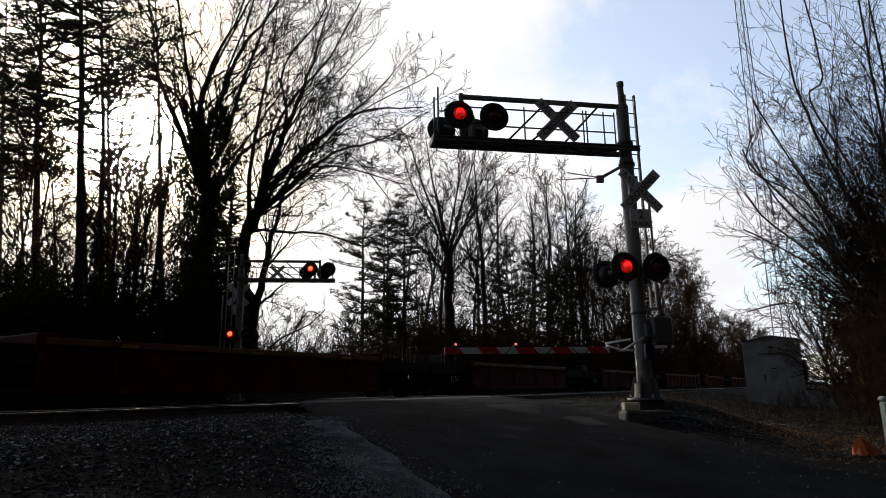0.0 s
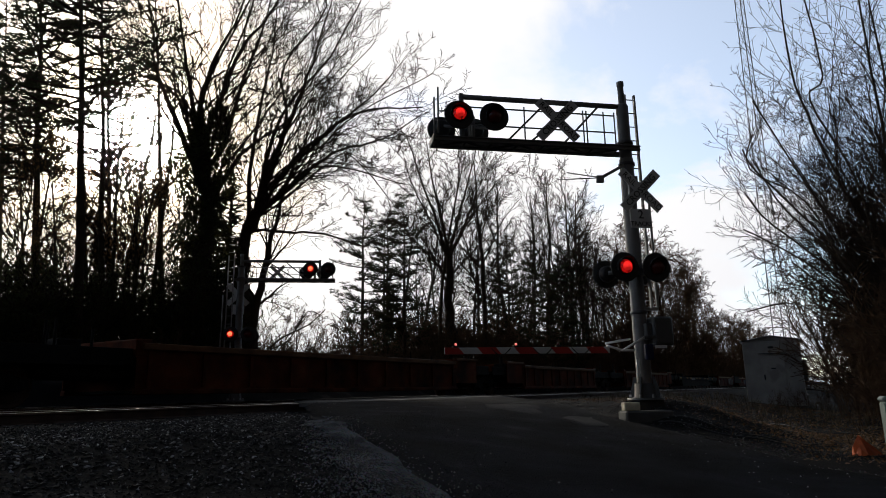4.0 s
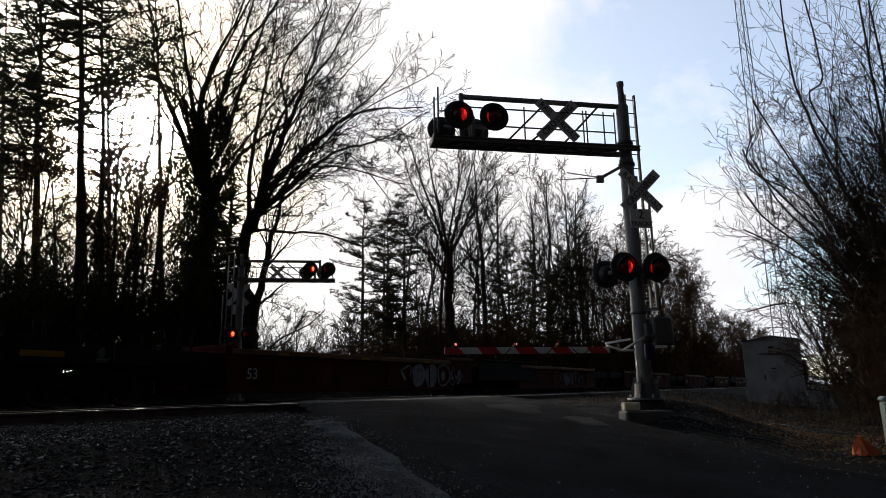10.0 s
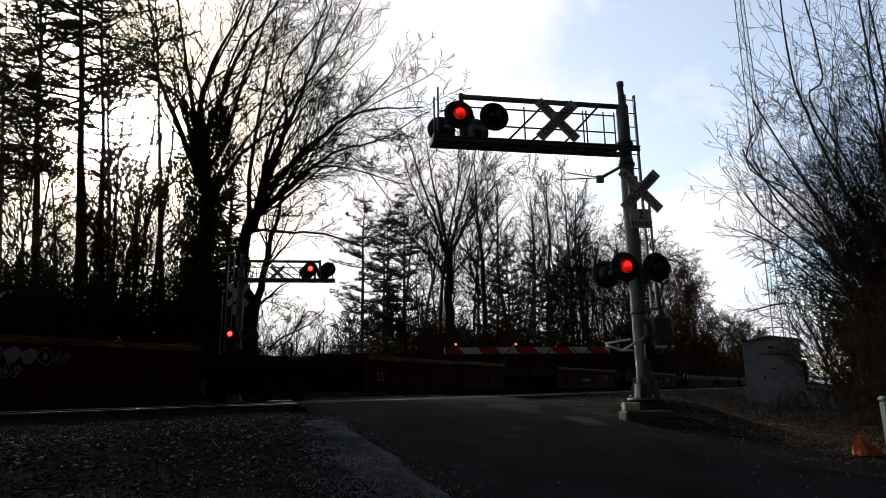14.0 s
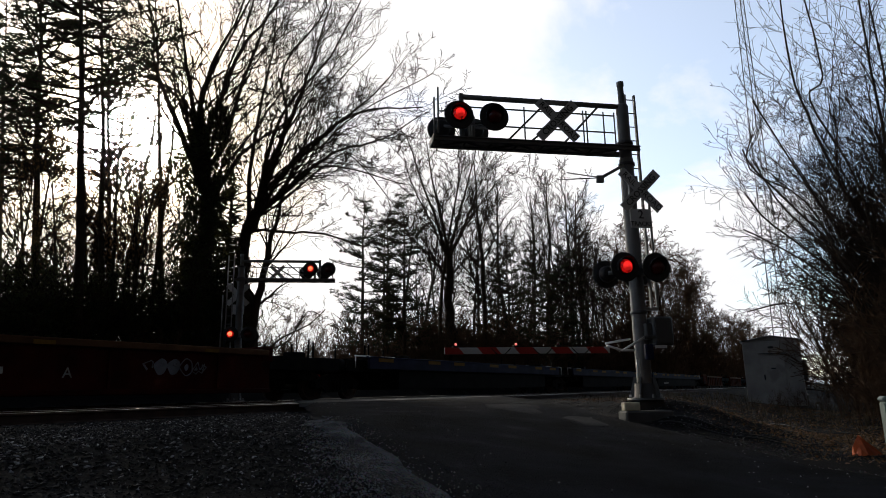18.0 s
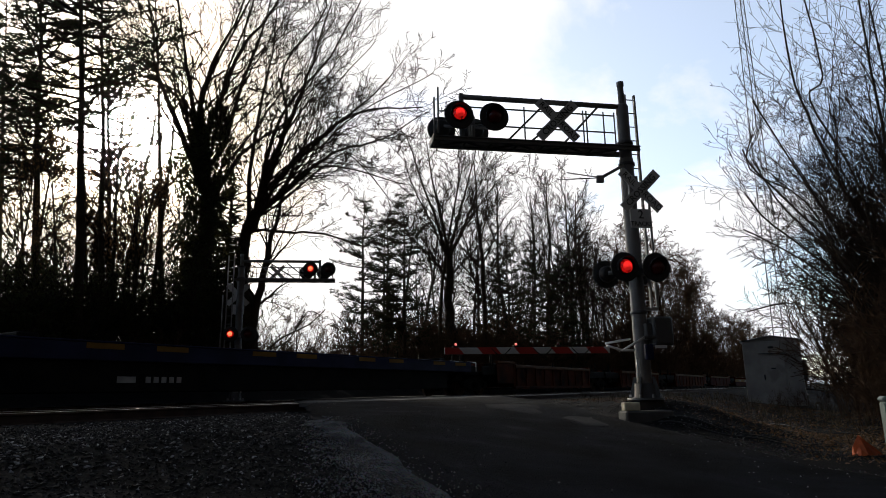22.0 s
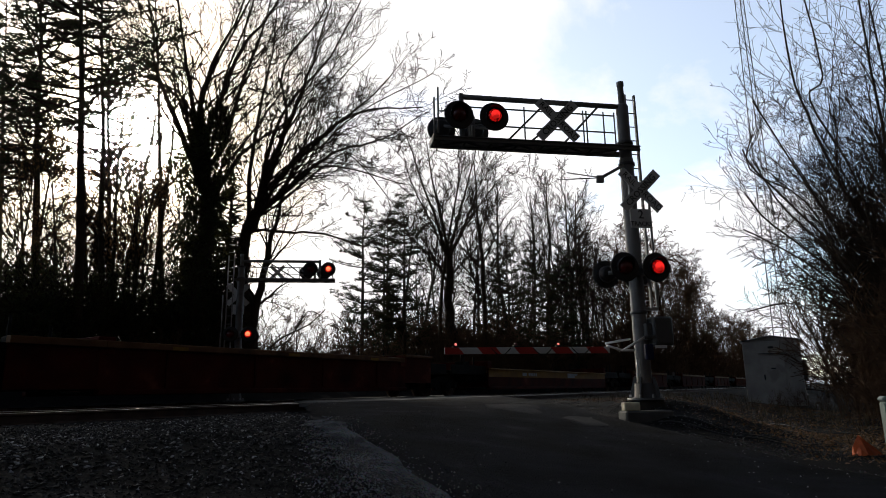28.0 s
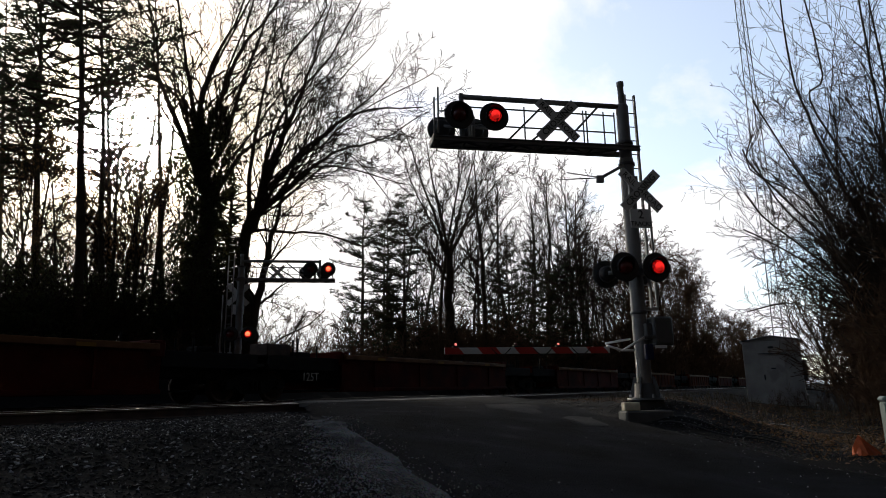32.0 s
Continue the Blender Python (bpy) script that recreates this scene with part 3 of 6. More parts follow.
    for face, yaw in ((1, 0.0), (-1, 180.0)):
        for x, lit in ((reach - 0.44 + (0.2 if face < 0 else 0), 0), (reach - 1.12 + (0.2 if face < 0 else 0), 1)):
            light_hood(t, T((x, 0.42 if face > 0 else -0.34, zl)) @ Matrix.Rotation(radians(yaw), 4, "Z"), lit if face > 0 else 1 - lit, lit_lens)
        part("light_bar", Shape().tube((reach - 1.3, face * 0.14, zl), (reach - 0.25, face * 0.14, zl), 0.03, sides=8), M_GALV, t)
        part("bar_post", Shape().tube((reach - 0.77, face * 0.14, z0 + 0.15), (reach - 0.77, face * 0.14, zl + 0.1), 0.04, sides=10), M_GALV, t)
    # crossbuck on the truss
    crossbuck(t, T((1.50 if lit_lens is None else 1.32, 0.24, z0 + (0.59 if lit_lens is None else 0.46))), 0.9 if lit_lens is None else 0.62)
    # ladder behind the pole
    lx, ly = -0.31, -0.30
    for x in (lx - 0.13, lx + 0.08):
        part("ladder_rail", Shape().box(x - 0.02, x + 0.02, ly - 0.035, ly + 0.035, 1.75, mast_h - 0.12, 0.006), M_GALV, t)
    for i in range(15):
        z = 1.9 + 0.305 * i
        part("rung", Shape().tube((lx - 0.13, ly, z), (lx + 0.08, ly, z), 0.012, sides=6), M_GALV, t)
    part("riser_pipe", Shape().tube((lx - 0.27, ly, 1.78), (lx - 0.27, ly, 3.9), 0.025, sides=8), M_GALV, t)
    part("ladder_guard", Shape().box(lx - 0.30, lx + 0.16, ly - 0.07, ly - 0.04, 1.70, 1.78, 0.01).box(lx - 0.30, lx - 0.26, ly - 0.07, ly - 0.04, 1.782, 2.5, 0.006), M_GALV, t)
    # keeper arm with two prongs
    if lit_lens is None:
        part("keeper_arm", Shape().tube((0.12, 0.1, 4.55), (0.74, 0.3, 4.18), 0.03, sides=8), M_GALV, t)
        part("keeper_prong", Shape().tube((0.7, 0.3, 4.20), (1.4, 0.31, 4.27), 0.012, sides=6), M_GALV, t)
        part("keeper_prong", Shape().tube((0.7, 0.3, 4.20), (1.6, 0.31, 4.12), 0.012, sides=6), M_GALV, t)
        part("keeper_bracket", Shape().box(0.66, 0.8, 0.26, 0.34, 4.1, 4.24, 0.01), M_GALV, t)
    # pole crossbuck and track-count plate
    crossbuck(t, T((-0.13, 0.24, 4.0)), 0.9)
    part("sign_bracket", Shape().box(-0.1, 0.1, 0.16, 0.228, 3.9, 4.3, 0.01), M_GALV, t)
    plate = part("track_plate", Shape().box(-0.31, 0.13, 0.225, 0.235, 3.24, 3.62, 0.004), M_WHITE, t, "white plate reading 2 TRACKS")
    flip = Matrix.Rotation(math.pi, 4, "Z")
    part("lettering", text_shape("2", 0.24), M_BLACK, plate, at=T((-0.09, 0.24, 3.50)) @ flip)
    part("lettering", text_shape("TRACKS", 0.12), M_BLACK, plate, at=T((-0.09, 0.24, 3.32)) @ flip)
    # pole light pairs, both ways
    for face, yaw in ((1, 0.0), (-1, 180.0)):
        for x, lit in ((0.42, 0), (-0.22, 1)):
            light_hood(t, T((x, 0.42 if face > 0 else -0.42, 2.43)) @ Matrix.Rotation(radians(yaw), 4, "Z"), lit if face > 0 else 1 - lit, lit_lens)
        part("cross_arm", Shape().tube((-0.28, face * 0.22, 2.43), (0.46, face * 0.22, 2.43), 0.035, sides=8), M_GALV, t)
        part("arm_bracket", Shape().box(-0.1, 0.1, 0.12 if face > 0 else -0.26, 0.26 if face > 0 else -0.12, 2.32, 2.54, 0.01), M_GALV, t)
    # gate machine: cabinet on the pole, drive arms, counterweight, striped arm
    cab = part("gate_machine", Shape().box(-0.52, -0.12, -0.1, 0.3, 0.98, 1.52, 0.025), M_CASE, t, "grey gate mechanism cabinet")
    part("cabinet_door", Shape().box(-0.49, -0.15, 0.303, 0.315, 1.02, 1.48, 0.01), M_CASE, cab)
    part("sign_plate", Shape().box(-0.33, -0.1, 0.34, 0.346, 0.93, 0.985, 0.003), M_WHITE, t, "small white plate")
    part("machine_mount", Shape().box(-0.13, 0.0, -0.08, 0.24, 1.1, 1.4, 0.02), M_CASE, t)
    part("drive_shaft", Shape().tube((-0.12, 0.30, 1.14), (0.14, 0.36, 1.12), 0.03, sides=12), M_CASE, t)
    for (xa, za), (xb, zb), y in (((0.86, 1.02), (0.36, 1.10), 0.30), ((0.60, 0.89), (0.34, 0.89), 0.40), ((0.58, 0.89), (0.14, 1.12), 0.40), ((0.86, 0.98), (0.58, 0.90), 0.36)):
        part("gate_bracket", Shape().tube((xa, y, za), (xb, y, zb), 0.020, sides=8), M_BRIGHT, t, "bare silver bracket bar")
    part("counterweight", Shape().box(-0.04, 0.12, 0.30, 0.40, 0.72, 1.0, 0.02), M_BLUE, t, "dark blue counterweight")
    part("conduit", Shape().tube((0.17, 0.12, 0.30), (0.17, 0.12, 0.74), 0.02, sides=8), M_BRIGHT, t, "pale conduit")
    arm = part("gate_arm", Shape().box(0.80, ARM_REACH, 0.30, 0.34, ARM_Z - 0.012, ARM_Z + 0.1, 0.004), M_WHITE, t, "horizontal gate arm with red and white stripes")
    n = 9
    for i in range(n):
        if i % 2 == 0:
            x0 = 0.82 + (ARM_REACH - 0.83) * i / n
            x1 = 0.82 + (ARM_REACH - 0.83) * (i + 1) / n
            lean = 0.10
            sh = Shape().plate([(x0, ARM_Z - 0.014), (x1, ARM_Z - 0.014), (min(x1 + lean, ARM_REACH), ARM_Z + 0.102), (x0 + lean, ARM_Z + 0.102)], -0.3435, -0.297, Matrix.Rotation(radians(90), 4, "X"))
            part("red_stripe", sh, M_RED, arm, "slanting red stripe")
    # slack wires between the lamps
    for x in (ARM_REACH * 0.46 + 0.12, ARM_REACH * 0.665 + 0.1, ARM_REACH * 0.46 - 0.6):
        wire = Shape()
        line = [(x + 0.06 * k, 0.345, ARM_Z + 0.09 - 0.13 * math.sin(math.pi * k / 6)) for k in range(7)]
        for p, e in zip(line, line[1:]):
            wire.tube(p, e, 0.009, sides=5)
        part("lamp_wire", wire, M_BLACK, arm, "slack black wire")
    for i, (x, lit) in enumerate(((ARM_REACH - 0.2, 2), (ARM_REACH * 0.665, 0), (ARM_REACH * 0.46, 1))):
        part("arm_lamp", Shape().box(x - 0.05, x + 0.05, 0.28, 0.36, ARM_Z + 0.1, ARM_Z + 0.13, 0.008), M_BLACK, arm)
        ball = Shape()
        for lo, hi in ((0.5, 60), (60, 179.5)):
            ball.lathe([(0.024 * math.sin(radians(lo + (hi - lo) * k / 5)), 0.024 * math.cos(radians(lo + (hi - lo) * k / 5))) for k in range(6)], 14, Matrix.Rotation(radians(-90), 4, "X"))
        me = ball.mesh("arm_lens")
        me.materials.append(M_LENS_ARM)
        me.materials.append(M_LENS_OFF)
        for k, p in enumerate(me.polygons):
            p.material_index = 0 if k < len(me.polygons) // 2 else 1
        lens = part("arm_lens", me, M_LENS_ARM, arm, "small red lens", T((x, 0.32, ARM_Z + 0.155)))
        FLASHERS.append((lens, lit))
    return t


ARM_Z, ARM_REACH = 0.86, 3.85
MAST_Z = -0.02
near_mast = signal_mast(pose(3.72, 12.4, MAST_Z, 0, 0, 190.5), 6.40, "grey cantilever crossing signal with red flashers and lowered gate", 4.78, 3.95)
far_mast = signal_mast(pose(-7.78, 24.6, -0.02, 0, 0, 8.0), 5.55, "grey cantilever crossing signal across the tracks with red flashers", 4.42, 3.55, M_LENS_HOT, 0.86)


def footing(x, y, top, size, turn):
    z = ground_z(x, y)
    sh = Shape().box(-size, size, -size, size, z - 0.3, top, 0.03)
    tagged(part("signal_footing", sh, M_DARK_CONC, at=pose(x, y, 0, 0, 0, turn)), "dark concrete footing under the crossing signal", "footing", group="signal footings")


footing(3.72, 12.4, MAST_Z - 0.004, 0.26, 7)
footing(-7.78, 24.6, -0.02, 0.40, 7)


# ---- the signal house, pedestal, marker ----
def signal_house(at):
    w, d, h = 1.98, 2.3, 2.42
    t = thing("signal_house", "grey metal signal equipment house with one closed door", "equipment house", at)
    part("wall", Shape().box(-w / 2, w / 2, 0.0, 0.05, 0.0, h, 0.01), M_HOUSE, t)
    part("wall", Shape().box(-w / 2, w / 2, d - 0.05, d, 0.0, h, 0.01), M_HOUSE, t)
    part("wall", Shape().box(-w / 2, -w / 2 + 0.05, 0.052, d - 0.052, 0.0, h, 0.01), M_HOUSE, t)
    part("wall", Shape().box(w / 2 - 0.05, w / 2, 0.052, d - 0.052, 0.0, h, 0.01), M_HOUSE, t)
    roof = Shape()
    o = 0.08
    prof = [(-w / 2 - o, h - 0.02), (0.0, h + 0.17), (w / 2 + o, h - 0.02), (w / 2 + o, h + 0.03), (0.0, h + 0.22), (-w / 2 - o, h + 0.03)]
    n = len(prof)
    roof.add([(x, -o, z) for x, z in prof] + [(x, d + o, z) for x, z in prof], [tuple(range(n)), tuple(range(n, 2 * n))[::-1]] + [(i, n + i, n + (i + 1) % n, (i + 1) % n) for i in range(n)])
    part("roof", roof, M_CASE, t, "low-pitched metal roof")
    part("gable", Shape().plate([(-w / 2, h), (w / 2, h), (0.0, h + 0.17)], -0.045, -0.002, Matrix.Rotation(radians(90), 4, "X")), M_HOUSE, t)
    door = part("door", Shape().box(-0.40, 0.42, -0.03, -0.003, 0.18, h - 0.5, 0.008), M_HOUSE, t, "flush grey metal door")
    part("door_handle", Shape().box(-0.33, -0.28, -0.075, -0.03, 0.95, 1.16, 0.01), M_BLACK, door)
    part("drip_cap", Shape().box(-0.46, 0.48, -0.075, -0.003, h - 0.49, h - 0.46, 0.004), M_BLACK, t)
    part("vent", Shape().box(-0.1, 0.1, -0.04, -0.003, h - 0.28, h - 0.2, 0.006), M_BLACK, t)
    part("notice", Shape().box(-0.06, 0.1, -0.038, -0.032, 1.36, 1.41, 0.0), M_BLACK, t)
    part("lamp", Shape().box(0.78, 0.9, -0.07, -0.003, h - 0.18, h - 0.1, 0.01), M_WHITE, t, "small pale lamp")
    part("skid", Shape().box(-w / 2 - 0.04, w / 2 + 0.04, -0.04, d + 0.04, -0.3, -0.004, 0.01), M_CONCRETE, t)
    part("vent_box", Shape().box(w / 2 + 0.003, w / 2 + 0.16, 0.5, 1.1, 0.9, 1.7, 0.02), M_CASE, t)
    return t


signal_house(pose(12.5, 25.2, -0.55, 0, 0, -29.0))


def pedestal(at):
    t = thing("utility_pedestal", "pale green telephone pedestal with a white label", "utility box", at)
    part("body", Shape().box(-0.13, 0.13, -0.1, 0.1, 0.0, 0.82, 0.02), M_PEDESTAL, t)
    part("cap", Shape().box(-0.145, 0.145, -0.115, 0.115, 0.824, 0.90, 0.03), M_PEDESTAL, t)
    part("label_plate", Shape().box(-0.085, 0.055, -0.112, -0.103, 0.5, 0.78, 0.003), M_WHITE, t, "white label")
    part("bars", Shape().box(-0.07, 0.04, -0.116, -0.113, 0.62, 0.66), M_RED, t)
    part("bars", Shape().box(-0.07, 0.04, -0.116, -0.113, 0.55, 0.58), M_BLACK, t)


pedestal(pose(6.40, 9.6, ground_z(6.40, 9.6) - 0.12, 0, 0, -12.0))


def cone_tent(at):
    """A slumped orange marker cloth on the ground."""
    sh = Shape()
    vs, fs, n = [(-0.05, 0.0, 0.27)], [], 16
    rng = random.Random(9)
    for k, (f, z) in enumerate(((0.3, 0.20), (0.65, 0.10), (1.0, 0.0))):
        for i in range(n):
            a = 2 * math.pi * i / n
            w = 1 + 0.22 * math.sin(a * 3 + k) + rng.uniform(-0.08, 0.08)
            vs.append((-0.05 * (1 - f) + 0.21 * f * w * math.cos(a) + 0.04 * f, 0.13 * f * w * math.sin(a), z + rng.uniform(-0.015, 0.015)))
    fs = [(0, 1 + i, 1 + (i + 1) % n) for i in range(n)]
    for b in (1, 1 + n):
        fs += [(b + i, b + n + i, b + n + (i + 1) % n, b + (i + 1) % n) for i in range(n)]
    sh.add(vs, fs, False)
    tagged(part("marker_cloth", sh, M_ORANGE, at=at), "slumped bright orange marker cloth on leaf litter", "marker")


cone_tent(pose(5.68, 9.25, ground_z(5.68, 9.25), 0, 0, 10))
tagged(part("concrete_block", Shape().box(-0.14, 0.14, -0.09, 0.09, 0.0, 0.14, 0.012), M_CREAM, at=pose(3.25, 11.75, -0.186, 0, 0, 4)), "cream concrete block beside the signal footing", "block")
tagged(part("footing_slab", Shape().box(-0.42, 0.42, -0.22, 0.22, -0.3, 0.0, 0.03), M_CONCRETE, at=pose(3.5, 11.75, -0.188, 0, 0, 4)), "worn low concrete slab beside the signal", "slab")


# ---- the train: articulated container cars, empty, rolling to the left ----
SPEED = 12.4
PASS_S = 7.6  # the place on the track at which the times below hold
CAR_AXES = Matrix.Rotation(radians(TRACK_AXES), 4, "Z")
CARS, WHEELS = [], []


def wheel_pair():
    sh = Shape()
    prof = [(0.0, -0.07), (0.30, -0.07), (0.31, -0.045), (0.36, -0.045), (0.37, -0.07), (0.419, -0.07), (0.422, 0.03), (0.45, 0.045), (0.445, 0.07), (0.36, 0.07), (0.34, 0.03), (0.14, 0.02), (0.13, 0.08), (0.0, 0.08)]
    for y, flip in ((-0.76, 1), (0.76, -1)):
        sh.lathe([(r, z * flip) for r, z in prof], 28, Matrix.Translation((0, y, 0)) @ Matrix.Rotation(radians(-90), 4, "X"))
    sh.tube((0, -0.98, 0), (0, 0.98, 0), 0.075, sides=10)
    for y in (-0.84, 0.84):
        for a in range(3):
            t = 2.094 * a
            sh.box(-0.02, 0.02, -0.01, 0.01, 0.15, 0.3, m=Matrix.Translation((0, y, 0)) @ Matrix.Rotation(t, 4, "Y"))
    return sh.mesh("wheelset")


def side_frame():
    """Cast three-piece truck frame, seen from the side."""
    sh = Shape()
    top = [(-1.12, 0.40), (-1.12, 0.56), (-0.72, 0.66), (-0.4, 0.78), (0.4, 0.78), (0.72, 0.66), (1.12, 0.56), (1.12, 0.40), (0.72, 0.42), (0.45, 0.22), (-0.45, 0.22), (-0.72, 0.42)]
    sh.plate(top, -0.06, 0.06, Matrix.Rotation(radians(90), 4, "X"))
    for x in (-0.89, 0.89):
        sh.box(x - 0.13, x + 0.13, -0.11, 0.11, 0.33, 0.56, 0.02)
    for x in (-0.15, 0.0, 0.15):
        sh.tube((x, -0.09, 0.3), (x, -0.09, 0.55), 0.055, sides=8)
    return sh.mesh("side_frame")


WHEEL_MESH, FRAME_MESH = wheel_pair(), side_frame()
RIB_MESH = Shape().box(-0.05, 0.05, -0.05, 0.0, 0.40, 1.21, 0.008).mesh("rib")
POST_MESH = Shape().tube((0, 0, 0), (0, 0, 0.95), 0.03, sides=6).box(-0.06, 0.06, -0.06, 0.06, 0.0, 0.06).mesh("guide_post")
BOLSTER_MESH = Shape().box(-0.16, 0.16, -0.95, 0.95, 0.36, 0.62, 0.03).mesh("bolster")
PATCH_MESH = Shape().box(-0.42, 0.42, -0.006, 0.0, -0.06, 0.06).mesh("reflector")


def bogie(parent, x):
    tr = part("truck", BOLSTER_MESH, M_CARBLACK, parent, "black cast steel truck", Matrix.Translation((x, 0, 0)))
    for y in (-1.0, 1.0):
        part("side_frame", FRAME_MESH, M_CARBLACK, tr, at=Matrix.Translation((0, y, 0)))
    for dx in (-0.89, 0.89):
        w = part("wheelset", WHEEL_MESH, M_RUST, tr, "steel wheels on one axle", Matrix.Translation((dx, 0, 0.42)))
        WHEELS.append((w, dx, parent, x))
    return tr


def end_gear(car, x, sign, paint, rail, boxed=False):
    """The platform over a truck: deck, posts, brake box, steps. sign: +1 where the well lies towards +x."""
    def q(a, b):
        return (x + sign * a, x + sign * b) if sign > 0 else (x - b, x - a)
    a, b = q(0.15, 3.3)
    part("end_platform", Shape().box(a, b, -1.25, 1.25, 0.92, 1.02, 0.015), M_CARBLACK, car)
    # plain black panels closing the gap over the truck
    a, b = q(0.2, 3.12)
    for y in (-1.32, 1.32):
        part("end_frame", Shape().box(a, b, y - 0.03, y + 0.03, 0.86, 1.24, 0.01), M_CARBLACK, car, "black end frame")
    a, b = q(1.2, 2.4)
    part("air_tank", Shape().tube((a, -0.95, 0.74), (b, -0.95, 0.74), 0.17, sides=12), M_CARBLACK, car)
    a, b = q(2.3, 3.42)
    part("end_sill", Shape().box(a, b, -1.15, 1.15, 0.6, 0.915, 0.03), M_CARBLACK, car)
    a, b = q(3.1, 3.5)
    part("saddle", Shape().box(a, b, -1.46, 1.46, 1.065, 1.46, 0.03), paint, car)
    for xx, y, s in ((1.25, -1.2, 0.75), (1.45, -1.2, 0.8), (2.2, -1.25, 0.62), (2.55, 1.2, 0.9), (0.9, 1.2, 0.8)):
        part("guide_post", POST_MESH, M_CARBLACK, car, at=Matrix.Translation((x + sign * xx, y, 1.02)) @ Matrix.Diagonal((1, 1, s, 1)))
    a, b = q(1.5, 2.05)
    part("brake_box", Shape().box(a + 0.05, b, -1.15, -0.7, 1.024, 1.4, 0.03), M_CARBLACK, car)
    if boxed:
        a, b = q(0.25, 1.15)
        part("equipment_box", Shape().box(a, b, -1.22, -0.5, 1.25, 1.58, 0.02), M_RUST, car, "rusty brown equipment box")
    a, b = q(0.35, 0.8)
    part("brake_cylinder", Shape().tube((a, -0.6, 1.16), (b, -0.6, 1.16), 0.14, sides=12), M_CARBLACK, car)
    if rail:
        for xx in (0.5, 1.9):
            u = x + sign * xx
            h = Shape().tube((u, -1.42, 0.98), (u, -1.42, 1.36), 0.02, sides=6).tube((u + sign * 0.7, -1.42, 0.98), (u + sign * 0.7, -1.42, 1.36), 0.02, sides=6).tube((u - 0.05, -1.42, 1.36), (u + sign * 0.75, -1.42, 1.36), 0.022, sides=6)
            part("grab_rail", h, M_WHITE, car, "white bent grab rail")
    else:
        u = x + sign * 2.4
        part("sill_step", Shape().box(min(u, u + sign * 0.4), max(u, u + sign * 0.4), -1.47, -1.2, 0.28, 0.32, 0.005), M_CARBLACK, car)


def tag_blob(rng, w, h, letters):
    """Spray-painted filled and outlined shapes, no letters."""
    sh = Shape()
    up = Matrix.Rotation(radians(90), 4, "X")

    def at(p):
        return (p[0] * w - w / 2, p[1] * h - h / 2)

    def round_shape(cx, cz, rx, rz, wave, n=18):
        ph = rng.uniform(0, 6.3)
        return [(cx + rx * (1 + wave * math.sin(3 * 6.283 * i / n + ph)) * math.cos(6.283 * i / n), cz + rz * (1 + wave * math.sin(2 * 6.283 * i / n + ph)) * math.sin(6.283 * i / n)) for i in range(n)]

    def fill(pts, lift=0.001):
        sh.plate([at(p) for p in pts], lift, lift + 0.002, up)

    def line(pts, r, closed=True):
        q = [at(p) for p in pts]
        for p, e in zip(q, q[1:] + (q[:1] if closed else [])):
            sh.tube((p[0], -0.004, p[1]), (e[0], -0.004, e[1]), r, sides=4, caps=False, smooth=False)

    t = 0.035 * h
    fill([(0.0, 0.62), (0.035, 0.62), (0.09, 0.36), (0.06, 0.28)])
    line([(0.0, 0.64), (0.12, 0.86), (0.15, 0.8), (0.14, 0.42)], t, False)
    k = (1 - 0.2) / letters
    for i in range(letters):
        cx = 0.17 + k * (i + 0.5)
        body = round_shape(cx, 0.5 + rng.uniform(-0.05, 0.05), k * 0.5, 0.46, 0.13)
        if i % 5 in (0, 1):
            fill(body)
            line(round_shape(cx + 0.02, 0.68, k * 0.16, 0.1, 0.1, 9), t * 1.2)
        elif i % 5 == 2:
            line(body, t * 1.2)
            fill(round_shape(cx, 0.5, k * 0.17, 0.2, 0.08, 12))
        else:
            line([(cx - k * 0.55, 0.3), (cx - k * 0.1, 0.86), (cx + k * 0.1, 0.36), (cx + k * 0.5, 0.76), (cx + k * 0.3, 0.16), (cx, 0.3), (cx - k * 0.2, 0.1)], t)
            fill([(cx - k * 0.4, 0.32), (cx - k * 0.15, 0.6), (cx - k * 0.05, 0.34)])
    line([(0.93, 0.7), (1.0, 0.55), (0.95, 0.3), (0.92, 0.45)], t)
    return sh


